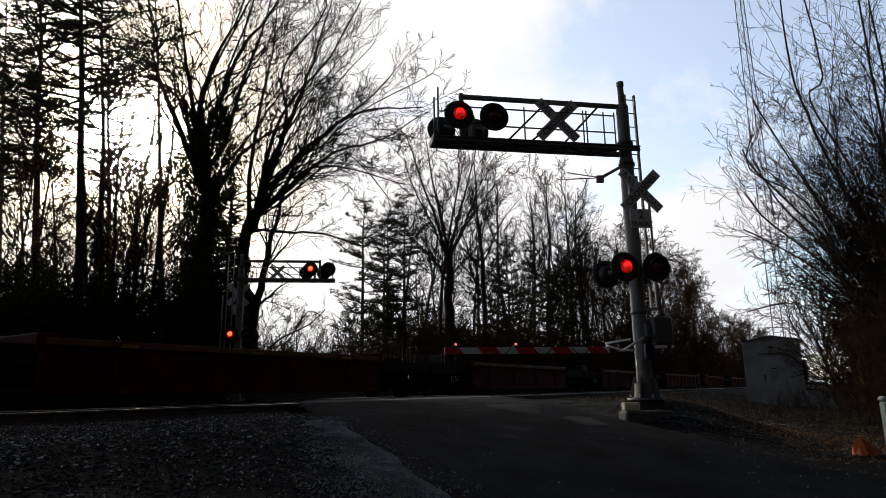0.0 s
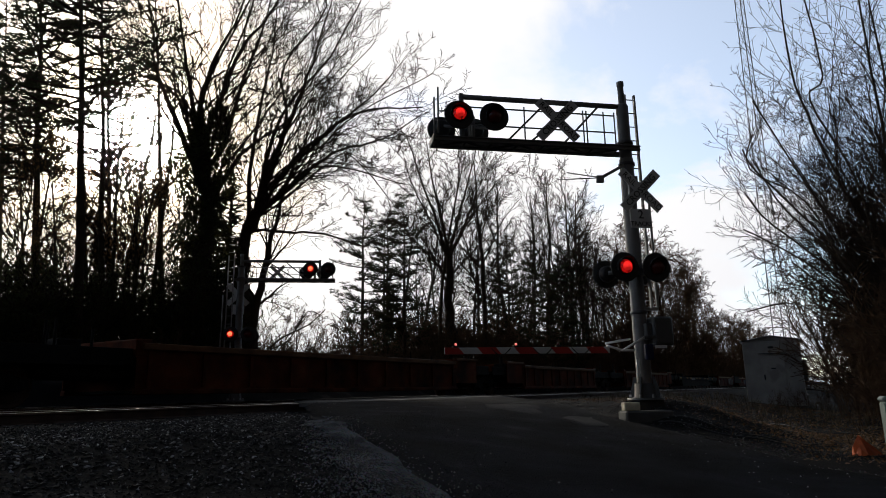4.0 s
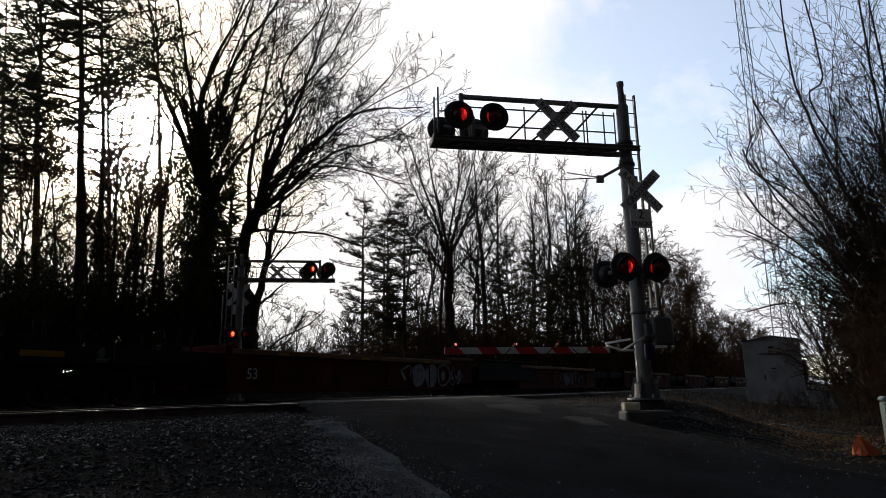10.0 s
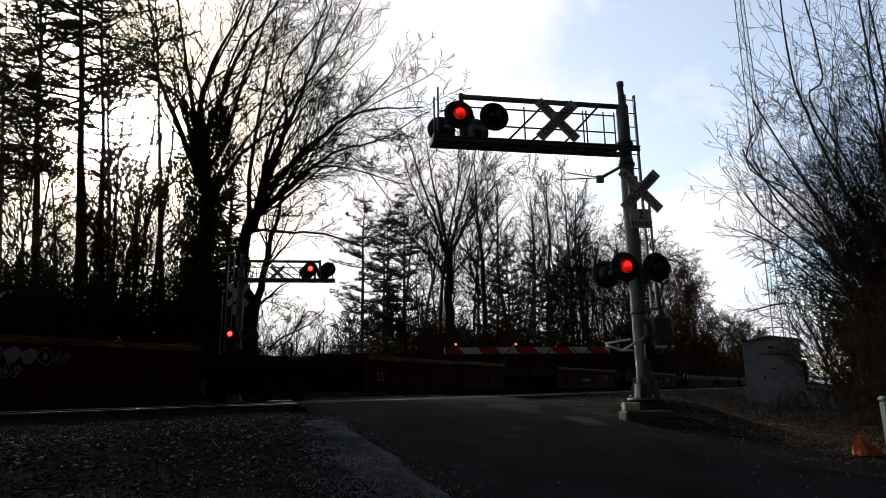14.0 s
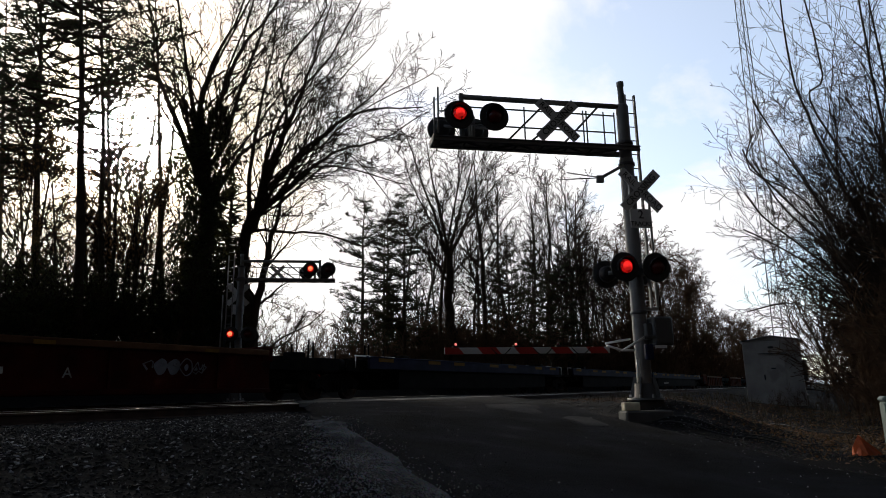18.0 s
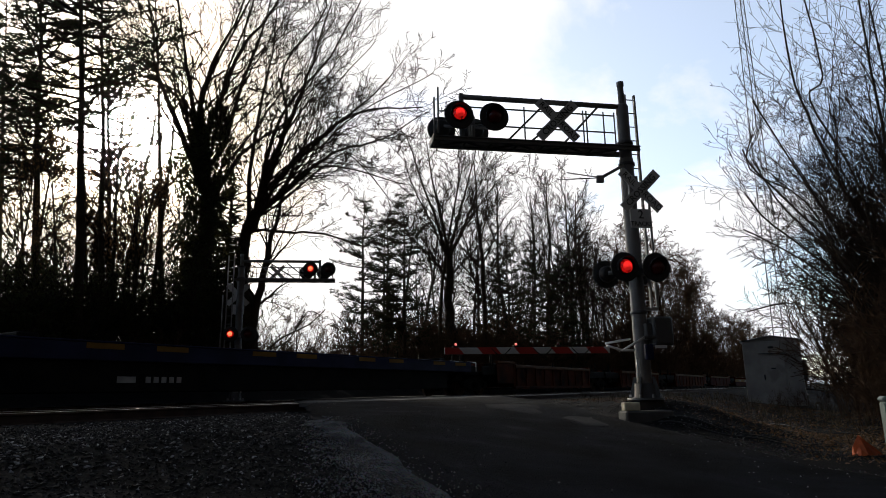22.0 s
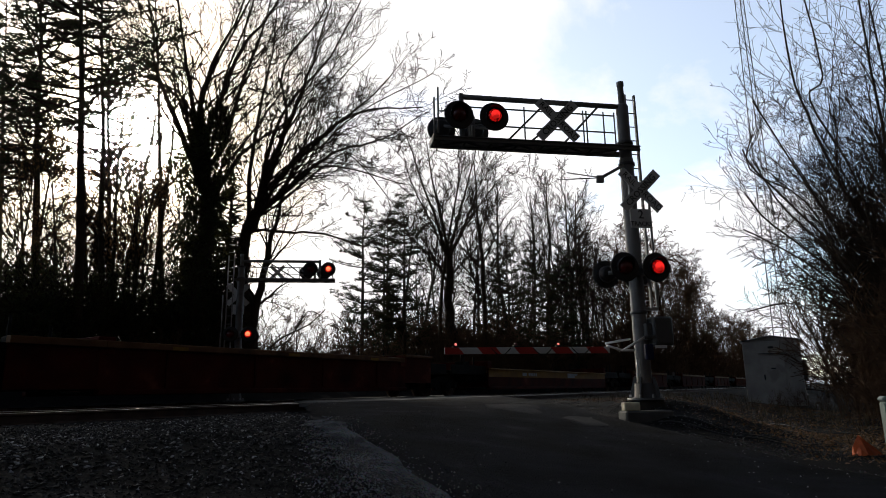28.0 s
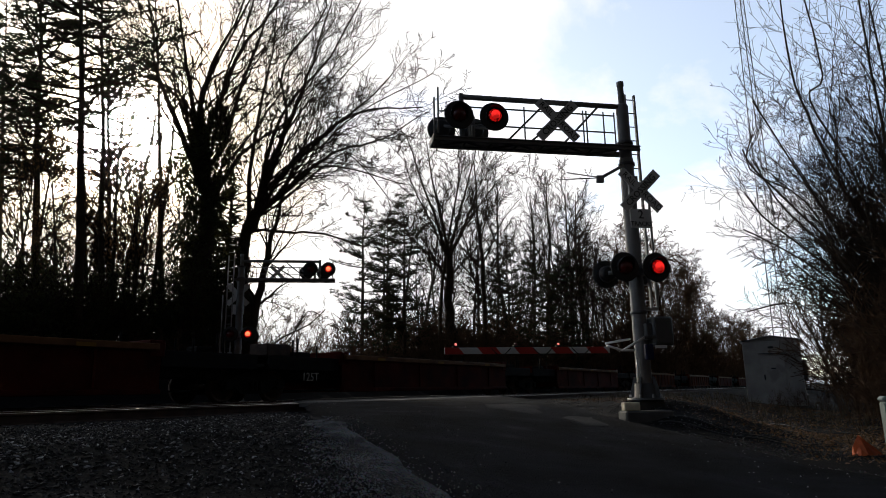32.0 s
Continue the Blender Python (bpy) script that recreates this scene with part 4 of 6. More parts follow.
def well_car(k, t0, t1, style, paint, label, marks=()):
    """One platform between two trucks. x runs from the truck that passes first; -y is the side seen."""
    L = (t1 - t0) * SPEED
    car = thing("container_car", label, "freight car", group="cars of the train")
    rng = random.Random(40 + k)
    x0, x1 = 3.45, L - 3.5
    if style == "flat":
        # shallow painted sill over deep black lower sides
        top = 1.36 if paint is M_BLUE else 1.16
        for y in (-1, 1):
            part("side_sill", Shape().box(1.1, L - 1.1, y * 1.48 - 0.05, y * 1.48 + 0.05, 0.95 if paint is M_BLUE else 0.86, top - 0.045, 0.012), paint, car)
            part("top_lip", Shape().box(1.0, L - 1.0, y * 1.46 - 0.08, y * 1.46 + 0.08, top - 0.04, top, 0.01), paint, car)
            part("lower_side", Shape().box(2.9, L - 2.9, y * 1.40 - 0.03, y * 1.40 + 0.03, 0.30, 0.945 if paint is M_BLUE else 0.855, 0.01), M_CARBLACK, car, "black lower side")
        part("deck", Shape().box(1.0, L - 1.0, -1.36, 1.36, 0.95, 1.05, 0.01), M_CARBLACK, car)
        part("centre_sill", Shape().box(1.6, L - 1.6, -0.35, 0.35, 0.62, 0.945, 0.02), M_CARBLACK, car)
        n = int((L - 4) / 2.2)
        for i in range(n + 1):
            x = 2 + (L - 4) * i / n
            part("cross_bearer", Shape().box(x - 0.06, x + 0.06, -1.36, 1.36, 0.7, 0.945, 0.01), M_CARBLACK, car)
            part("reflector", PATCH_MESH, M_YELLOW, car, "yellow reflective strip", Matrix.Translation((x + 0.6 * (i % 2), -1.534, top - 0.11)))
    else:
        low = 0.22 if style == "band" else 0.0
        for y in (-1, 1):
            part("top_chord", Shape().box(x0 - 0.2, x1 + 0.2, y * 1.44 - 0.09, y * 1.44 + 0.09, 1.22 - low + low * 0.4, 1.37 - low, 0.015), M_YELLOW if low else M_CHORD, car)
            part("side_sheet", Shape().box(x0 - 0.3, x1 + 0.3, y * 1.42 - 0.02, y * 1.42 + 0.02, 0.36, 1.217 - low * 0.6), paint, car)
            part("bottom_sill", Shape().box(x0 - 0.3, x1 + 0.3, y * 1.42 - 0.1, y * 1.42 + 0.08, 0.24, 0.355, 0.015), paint, car)
            if style == "ribbed":
                n = 9
                for i in range(n + 1):
                    x = x0 + (x1 - x0) * i / n
                    part("rib", RIB_MESH, paint, car, at=Matrix.Translation((x, y * 1.44, 0)) @ Matrix.Rotation(0.0 if y < 0 else math.pi, 4, "Z"))
            elif style == "band":
                part("paint_band", Shape().box(x0 - 0.25, x1 + 0.25, y * 1.444 - 0.004, y * 1.444 + 0.004, 0.78, 1.08), M_YELLOW, car, "broad yellow painted band")
            else:
                for i in range(4):
                    x = x0 + (x1 - x0) * (i + 0.5) / 4
                    part("side_gusset", Shape().box(x - 0.03, x + 0.03, y * 1.455 - 0.02, y * 1.455 + 0.02, 0.38, 1.19, 0.004), paint, car)
        part("well_floor", Shape().box(x0, x1, -1.38, 1.38, 0.27, 0.33), M_CARBLACK, car)
        for x in (x0 + 0.02, x1 - 0.02):
            part("bulkhead", Shape().box(x - 0.04, x + 0.04, -1.38, 1.38, 0.34, 1.19 - low), paint, car)
        for y in (-1.44,):
            for i in range(3):
                x = x0 + (x1 - x0) * (0.15 + 0.35 * i)
                part("reflector", PATCH_MESH, M_YELLOW if style != "ribbed" else M_WHITE, car, "faded reflective strip", Matrix.Translation((x, -1.482 if style == "ribbed" else -1.538, 1.27 - low * 0.9)) @ Matrix.Diagonal((0.5, 1, 0.7, 1)))
    end_gear(car, 0.0, 1, paint if style != "flat" else M_CARBLACK, paint is M_BLUE, marks is T125)
    end_gear(car, L, -1, paint if style != "flat" else M_CARBLACK, paint is M_BLUE)
    bogie(car, 0.0)
    for mark in marks:
        if mark == "tail" or mark == "head":
            # end unit: the side runs on under a raised end deck
            xa, xb = (x1 + 0.3, x1 + 2.0) if mark == "tail" else (x0 - 2.0, x0 - 0.3)
            for y in (-1, 1):
                part("end_side", Shape().box(xa, xb, y * 1.42 - 0.02, y * 1.42 + 0.02, 0.5, 1.40, 0.006), paint, car)
                part("end_chord", Shape().box(xa - 0.05, xb + 0.05, y * 1.43 - 0.07, y * 1.43 + 0.07, 1.403, 1.5, 0.012), M_CHORD, car)
            continue
        if mark == "long_head":
            # the side runs on past the well's end
            for y in (-1, 1):
                part("end_side", Shape().box(x0 - 2.1, x0 - 0.303, y * 1.42 - 0.02, y * 1.42 + 0.02, 0.36, 1.217, 0.006), paint, car)
                part("end_chord", Shape().box(x0 - 2.1, x0 - 0.203, y * 1.44 - 0.09, y * 1.44 + 0.09, 1.22, 1.37, 0.012), M_CHORD, car)
            continue
        if mark == "dark_head":
            # a long black raised end beside the truck
            for y in (-1, 1):
                part("end_side", Shape().box(-0.95, x0 + 1.6, y * 1.47 - 0.02, y * 1.47 + 0.02, 0.62, 1.44, 0.006), M_CARBLACK, car)
                part("end_chord", Shape().box(-1.0, x0 + 1.65, y * 1.48 - 0.07, y * 1.48 + 0.07, 1.443, 1.52, 0.012), M_CARBLACK, car)
            continue
        kind, x, z, size = mark
        face = {"flat": -1.54, "band": -1.46, "ribbed": -1.45}.get(style, -1.448)
        if style == "flat" and z < 0.8:
            face = -1.432
        if "dark_head" in marks and x < 5.0:
            face = -1.494
        if kind == "bars":
            for i, w in enumerate((0.55, 0.16, 0.16, 0.16, 0.16, 0.16)):
                xx = x + (0 if i == 0 else 0.6 + 0.25 * i) * size
                part("stencil_bar", Shape().box(xx, xx + w * size, face - 0.008, face - 0.002, z - 0.085 * size, z + 0.085 * size), M_LETTER, car, "white painted bar")
        elif kind == "tag" or kind == "bluetag":
            part("spray_paint", tag_blob(rng, 4.3 * size, 0.95 * size, 4), M_CHALK if kind == "tag" else M_TAGBLUE, car, "spray-painted outline shapes", Matrix.Translation((x, face - 0.004, z)))
        elif kind == "logo":
            part("painted_mark", Shape().box(x, x + 1.5 * size, face - 0.012, face - 0.005, z - 0.11, z + 0.11).plate([(x + 1.6 * size, z - 0.02), (x + 1.9 * size, z - 0.02), (x + 2.2 * size, z + 0.11), (x + 1.5 * size, z + 0.11)], -face + 0.005, -face + 0.012, Matrix.Rotation(radians(90), 4, "X")), M_LETTER, car, "white painted mark")
        else:
            part("stencil", text_shape(kind, size), M_LETTER, car, "white stencilled characters", Matrix.Translation((x, face - 0.006, z)))
    CARS.append((car, t0, L))
    return car


DARK = "empty maroon container well car with rusty sides"
RIBBED = "empty brown ribbed container well car"
FLAT = "black low container flat car with yellow strips"
BLUE = "dark blue low container car with white grab rails"
T125 = (("125T", 1.75, 0.66, 0.34),)
TRAIN = [
    (-1.75, "plain", M_MAROON, DARK, ()), (-0.32, "plain", M_MAROON, DARK, T125), (1.08, "plain", M_MAROON, DARK, T125), (2.465, "plain", M_MAROON, DARK, T125), (3.85, "ribbed", M_BROWN, RIBBED, ("tail",)),
    (5.49, "ribbed", M_BROWN, RIBBED, ("head",)), (6.87, "ribbed", M_BROWN, RIBBED, ("tail",)), (8.42, "flat", M_CARBLACK, FLAT, (("bars", 6.9, 0.955, 0.8),)),
    (10.05, "plain", M_MAROON, DARK, (("53", 4.0, 0.72, 0.4), ("tag", 12.9, 0.78, 1.0), "tail")), (11.456, "plain", M_MAROON, DARK, ("dark_head", ("C", 7.5, 0.8, 0.3), ("bluetag", 10.2, 0.78, 0.85))),
    (12.86, "plain", M_MAROON, DARK, (("B", 10.6, 0.8, 0.3), ("tag", 12.2, 0.72, 0.4), ("tag", 13.2, 1.0, 0.35))), (14.5, "plain", M_MAROON, DARK, (("53", 4.0, 0.7, 0.42),)),
    (15.84, "plain", M_MAROON, DARK, (("bars", 7.0, 0.7, 0.75), ("C", 9.7, 0.68, 0.3), ("tag", 12.0, 0.85, 0.45))), (17.2, "plain", M_MAROON, DARK, ("dark_head", ("53", 4.0, 0.7, 0.42), ("bars", 7.0, 0.72, 0.75), ("A", 9.7, 0.68, 0.3), ("tag", 12.2, 0.85, 0.4))),
    (18.68, "flat", M_BLUE, BLUE, ()), (20.20, "flat", M_BLUE, BLUE, ()), (21.65, "flat", M_BLUE, BLUE, (("bars", 5.2, 0.56, 0.8),)),
    (23.41, "ribbed", M_BROWN, RIBBED, ("head",)), (24.79, "ribbed", M_BROWN, RIBBED, ()), (26.17, "ribbed", M_BROWN, RIBBED, ("tail",)), (27.78, "plain", M_MAROON, DARK, ("tail", "long_head")),
    (29.2, "band", M_MAROON, "maroon container well car with a yellow band", (("bars", 6.7, 0.93, 0.85), ("logo", 12.7, 0.93, 0.75))), (31.03, "plain", M_MAROON, DARK, (("bars", 3.7, 1.0, 0.6),)), (32.41, "plain", M_MAROON, DARK, T125),
    (33.85, "plain", M_MAROON, DARK, ()), (35.25, "ribbed", M_BROWN, RIBBED, ()), (36.65, "ribbed", M_BROWN, RIBBED, ()), (38.05, "plain", M_MAROON, DARK, ()), (39.45, "plain", M_MAROON, DARK, ()), (40.85, "plain", M_MAROON, DARK, ()), (42.3, "plain", M_MAROON, DARK, ()), (43.7, "plain", M_MAROON, DARK, ()), (45.1, "", None, "", ()),
]


def build_train():
    for k, ((t0, style, paint, label, marks), nxt) in enumerate(zip(TRAIN, TRAIN[1:])):
        well_car(k, t0, nxt[0], style, paint, label, marks)


build_train()


# ---- trees ----
Kind = collections.namedtuple("Kind", "levels segs wob up taper sides kids first angle rfrac ratio fall rmin wood_level")


def loft(sh, pts, radii, sides):
    """A tapering limb through the points."""
    o = len(sh.v)
    d = (pts[1] - pts[0]).normalized()
    a = d.orthogonal().normalized()
    cs = [(math.cos(2 * math.pi * i / sides), math.sin(2 * math.pi * i / sides)) for i in range(sides)]
    last = len(pts) - 1
    for k, (p, r) in enumerate(zip(pts, radii)):
        if k < last:
            d = (pts[k + 1] - p).normalized()
        a = (a - d * a.dot(d)).normalized()
        b = d.cross(a)
        for c, s in cs:
            sh.v.append(tuple(p + a * (c * r) + b * (s * r)))
    for k in range(last):
        for i in range(sides):
            j = (i + 1) % sides
            sh.f.append((o + k * sides + i, o + k * sides + j, o + (k + 1) * sides + j, o + (k + 1) * sides + i))
    sh.smooth.extend([sides > 3] * (last * sides))


def rand_dir(rng):
    while True:
        v = Vector((rng.uniform(-1, 1), rng.uniform(-1, 1), rng.uniform(-1, 1)))
        if 0.05 < v.length < 1:
            return v.normalized()


class Tree:
    """What a growing tree gathers: its trunk, its main limbs one by one, its fine crown, the twig ends."""

    def __init__(self, split):
        self.trunk, self.limbs, self.crown, self.ends = Shape(), ([] if split else None), Shape(), []

    def shape(self, level):
        if level == 0:
            return self.trunk
        if level == 1 and self.limbs is not None:
            self.limbs.append(Shape())
            return self.limbs[-1]
        return self.crown

    def parts(self, bark=None, twig=None):
        out = [("trunk", self.trunk.mesh("trunk"), bark or M_BARK)]
        out += [("limb", l.mesh("limb"), bark or M_BARK) for l in self.limbs or ()]
        return out + [("crown", self.crown.mesh("crown"), twig or M_TWIG)]


def sprout(rng, tree, p, d, length, r, level, K):
    """A limb and, along it, its own side limbs."""
    seg = K.segs[level]
    pts, radii, dirs = [p.copy()], [r], [d.copy()]
    for i in range(seg):
        d = (d + rand_dir(rng) * K.wob[level] + Vector((0, 0, K.up[level]))).normalized()
        p = p + d * (length / seg)
        pts.append(p.copy())
        dirs.append(d.copy())
        radii.append(max(K.rmin, r * (1 - (1 - K.taper[level]) * (i + 1) / seg)))
    loft(tree.shape(level), pts, radii, K.sides[level])
    branch_off(rng, tree, pts, radii, dirs, length, level, K)


def branch_off(rng, tree, pts, radii, dirs, length, level, K, first=None):
    seg = len(pts) - 1
    if level >= K.levels - 1:
        tree.ends.append((pts[-1], dirs[-1]))
        return
    n = max(1, int(K.kids[level] * rng.uniform(0.8, 1.2) + 0.5))
    lo = K.first[level] if first is None else first
    for j in range(n):
        f = lo + (1 - lo) * (j + rng.uniform(0.1, 0.9)) / n
        x = f * seg
        i = min(int(x), seg - 1)
        p = pts[i].lerp(pts[i + 1], x - i)
        base = dirs[min(i + 1, seg)]
        side = base.cross(rand_dir(rng)).normalized()
        ang = radians(rng.uniform(*K.angle[level]))
        d = (base * math.cos(ang) + side * math.sin(ang)).normalized()
        r = (radii[i] + (radii[i + 1] - radii[i]) * (x - i)) * K.rfrac[level]
        ln = K.ratio[level] * length * (1 - K.fall[level] * f) * rng.uniform(0.75, 1.2)
        sprout(rng, tree, p, d, ln, max(r, K.rmin), level + 1, K)


def leaf_bits(sh, rng, ends, count, spread, size):
    for p, d in ends:
        for _ in range(count):
            c = p + rand_dir(rng) * (spread * rng.random())
            a = rand_dir(rng)
            b = a.orthogonal().normalized()
            s = size * rng.uniform(0.6, 1.3)
            sh.add([tuple(c - a * s), tuple(c + b * s * 0.45), tuple(c + a * s), tuple(c - b * s * 0.45)], [(0, 1, 2, 3)])


FOREST = Kind(levels=4, segs=(9, 6, 4, 3), wob=(0.10, 0.18, 0.24, 0.3), up=(0.02, 0.055, 0.05, 0.02), taper=(0.2, 0.2, 0.25, 0.5), sides=(8, 5, 4, 3), kids=(16, 9, 6, 0), first=(0.34, 0.12, 0.1, 0), angle=((25, 55), (26, 55), (24, 52), (0, 0)),
              rfrac=(0.5, 0.52, 0.55, 0), ratio=(0.42, 0.42, 0.45, 0), fall=(0.55, 0.5, 0.4, 0), rmin=0.013, wood_level=1)
FAR_FOREST = FOREST._replace(kids=(14, 7, 5, 0), segs=(7, 4, 3, 1), sides=(6, 4, 3, 3), rmin=0.018)
DISTANT = FAR_FOREST._replace(kids=(22, 11, 6, 0), segs=(6, 3, 1, 1), first=(0.12, 0.12, 0.1, 0), angle=((25, 60), (30, 70), (30, 70), (0, 0)), rmin=0.022)
OAK = Kind(levels=5, segs=(6, 7, 6, 4, 2), wob=(0.08, 0.17, 0.2, 0.24, 0.24), up=(0.02, 0.02, 0.045, 0.04, 0.03), taper=(0.5, 0.22, 0.22, 0.3, 0.45), sides=(10, 6, 4, 3, 3), kids=(9, 15, 8, 5, 0), first=(0.4, 0.14, 0.12, 0.15, 0), angle=((25, 60), (24, 58), (26, 58), (24, 58), (0, 0)),
           rfrac=(0.45, 0.4, 0.5, 0.6, 0), ratio=(0.6, 0.38, 0.46, 0.40, 0), fall=(0.4, 0.45, 0.35, 0.3, 0), rmin=0.0095, wood_level=1)
SHRUB = Kind(levels=4, segs=(9, 6, 3, 1), wob=(0.06, 0.13, 0.2, 0.2), up=(0.0, 0.03, 0.03, 0.0), taper=(0.2, 0.25, 0.3, 0.5), sides=(6, 4, 3, 3), kids=(14, 10, 5, 0), first=(0.26, 0.1, 0.1, 0), angle=((20, 50), (25, 60), (28, 62), (0, 0)),
             rfrac=(0.5, 0.55, 0.6, 0), ratio=(0.42, 0.38, 0.4, 0), fall=(0.45, 0.4, 0.3, 0), rmin=0.0065, wood_level=0)
BRUSHK = Kind(levels=3, segs=(4, 2, 1), wob=(0.14, 0.22, 0.25), up=(0.05, 0.05, 0.0), taper=(0.25, 0.3, 0.5), sides=(4, 3, 3), kids=(9, 6, 0), first=(0.15, 0.1, 0), angle=((20, 55), (25, 60), (0, 0)), rfrac=(0.5, 0.55, 0), ratio=(0.42, 0.45, 0), fall=(0.4, 0.3, 0), rmin=0.014, wood_level=0)


def forest_tree(seed, height, r, K=FOREST, lean=(0.0, 0.0), leaves=0, split=False):
    rng = random.Random(seed)
    tree = Tree(split)
    sprout(rng, tree, Vector((0, 0, -0.15)), Vector((lean[0], lean[1], 1)).normalized(), height, r, 0, K)
    out = tree.parts()
    if leaves:
        lf = Shape()
        leaf_bits(lf, rng, tree.ends, leaves, 0.4, 0.065)
        out.append(("foliage", lf.mesh("foliage"), M_LEAF))
    return out


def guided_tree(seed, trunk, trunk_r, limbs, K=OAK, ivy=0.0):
    """A broad tree whose main limbs follow sweeps (x, z) placed to fit the camera's view, each swung by its own depth.
    """
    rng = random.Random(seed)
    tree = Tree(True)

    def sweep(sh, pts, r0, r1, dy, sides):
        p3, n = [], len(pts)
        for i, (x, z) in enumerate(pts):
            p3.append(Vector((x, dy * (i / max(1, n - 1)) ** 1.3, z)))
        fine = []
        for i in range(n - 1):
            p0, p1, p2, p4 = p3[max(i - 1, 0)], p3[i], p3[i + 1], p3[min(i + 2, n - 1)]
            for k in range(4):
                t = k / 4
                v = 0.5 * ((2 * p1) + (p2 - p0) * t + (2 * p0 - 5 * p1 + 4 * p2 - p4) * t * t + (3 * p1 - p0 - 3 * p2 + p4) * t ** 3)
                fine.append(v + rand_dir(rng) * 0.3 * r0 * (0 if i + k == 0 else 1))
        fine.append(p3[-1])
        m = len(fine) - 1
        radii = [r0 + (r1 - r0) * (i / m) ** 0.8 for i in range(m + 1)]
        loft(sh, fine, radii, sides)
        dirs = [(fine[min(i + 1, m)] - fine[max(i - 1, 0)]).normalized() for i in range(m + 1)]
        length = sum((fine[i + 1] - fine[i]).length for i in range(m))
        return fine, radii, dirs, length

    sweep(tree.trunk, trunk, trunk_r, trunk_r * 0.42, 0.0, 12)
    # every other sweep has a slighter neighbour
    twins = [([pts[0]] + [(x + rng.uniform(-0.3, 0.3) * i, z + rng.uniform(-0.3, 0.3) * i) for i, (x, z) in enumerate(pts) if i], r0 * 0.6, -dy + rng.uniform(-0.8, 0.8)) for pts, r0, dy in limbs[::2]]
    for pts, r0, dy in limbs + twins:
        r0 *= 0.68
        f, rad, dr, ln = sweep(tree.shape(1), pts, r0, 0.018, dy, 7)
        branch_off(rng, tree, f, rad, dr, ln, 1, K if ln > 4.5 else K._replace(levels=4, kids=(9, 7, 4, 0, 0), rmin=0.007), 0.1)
    out = tree.parts()
    if ivy:
        # ivy clothing the trunk
        lf, top = Shape(), ivy
        for _ in range(6200):
            z = top * rng.random() ** 0.8
            i = max(k for k in range(len(trunk)) if trunk[k][1] <= z or k == 0)
            j = min(i + 1, len(trunk) - 1)
            f = 0.0 if i == j else (z - trunk[i][1]) / (trunk[j][1] - trunk[i][1])
            cx = trunk[i][0] + (trunk[j][0] - trunk[i][0]) * f
            a, rad = rng.uniform(0, 6.3), trunk_r * 0.8 + (0.72 + 0.4 * math.sin(z * 1.7)) * rng.random()
            c = Vector((cx + rad * math.cos(a), rad * math.sin(a), z))
            leaf_bits(lf, rng, [(c, c)], 2, 0.2, 0.085)
        out.append(("foliage", lf.mesh("foliage"), M_EVER))
    return out


def pine_tree(seed, height, r, clear, spread, dense=1.0, droop=-0.05, clump=0.26, step=0.62):
    """Straight trunk, whorls of near-level boughs, clumped needles with gaps between."""
    rng = random.Random(seed)
    wood, needles = Shape(), Shape()
    pts = [Vector((0.12 * noise.noise((seed, i * 0.4, 0)), 0.12 * noise.noise((seed, i * 0.4, 9)), -0.15 + height * i / 12)) for i in range(13)]
    loft(wood, pts, [r * (1 - 0.88 * i / 12) for i in range(13)], 8)
    boughs = Shape()
    z = clear
    while z < height - 0.3:
        f = (z - clear) / (height - clear)
        length = spread * (1 - f) ** 0.75 * (0.55 + 0.45 * min(1, f * 4)) + 0.35
        for k in range(rng.randint(3, 5)):
            if rng.random() < 0.14:
                continue
            a = rng.uniform(0, 2 * math.pi)
            ln = length * rng.uniform(0.55, 1.15)
            d = Vector((math.cos(a), math.sin(a), droop + 0.25 * f + rng.uniform(-0.12, 0.16))).normalized()
            i = min(int((z + 0.15) / height * 12), 11)
            p = pts[i].lerp(pts[i + 1], min(1, ((z + 0.15) / height * 12) - i))
            line = [p]
            for s in range(5):
                d = (d + Vector((0, 0, 0.06)) + rand_dir(rng) * 0.12).normalized()
                p = p + d * ln / 5
                line.append(p)
            loft(boughs, line, [max(0.012, 0.055 * (1 - 0.8 * s / 5) * min(1.0, ln / 2)) for s in range(6)], 4)
            n = int(ln * 4.2 * dense)
            for _ in range(n):
                t = (0.25 + 0.75 * rng.random()) * 5
                s = min(int(t), 4)
                c = line[s].lerp(line[s + 1], t - s) + Vector((rng.uniform(-0.3, 0.3), rng.uniform(-0.3, 0.3), rng.uniform(-0.05, 0.14))) * (0.5 + 0.5 * ln / 2.5)
                for _ in range(11):
                    u = rand_dir(rng)
                    u.z = u.z * 0.5 + 0.15
                    w = u.orthogonal().normalized() * 0.019
                    e = c + u * clump * rng.uniform(0.6, 1.1)
                    needles.add([tuple(c - w), tuple(c + w), tuple(e + w * 0.4), tuple(e - w * 0.4)], [(0, 1, 2, 3)])
        z += step * rng.uniform(0.7, 1.25)
    return [("trunk", wood.mesh("trunk"), M_BARK), ("bough", boughs.mesh("bough"), M_TWIG), ("needles", needles.mesh("needles"), M_NEEDLE)]


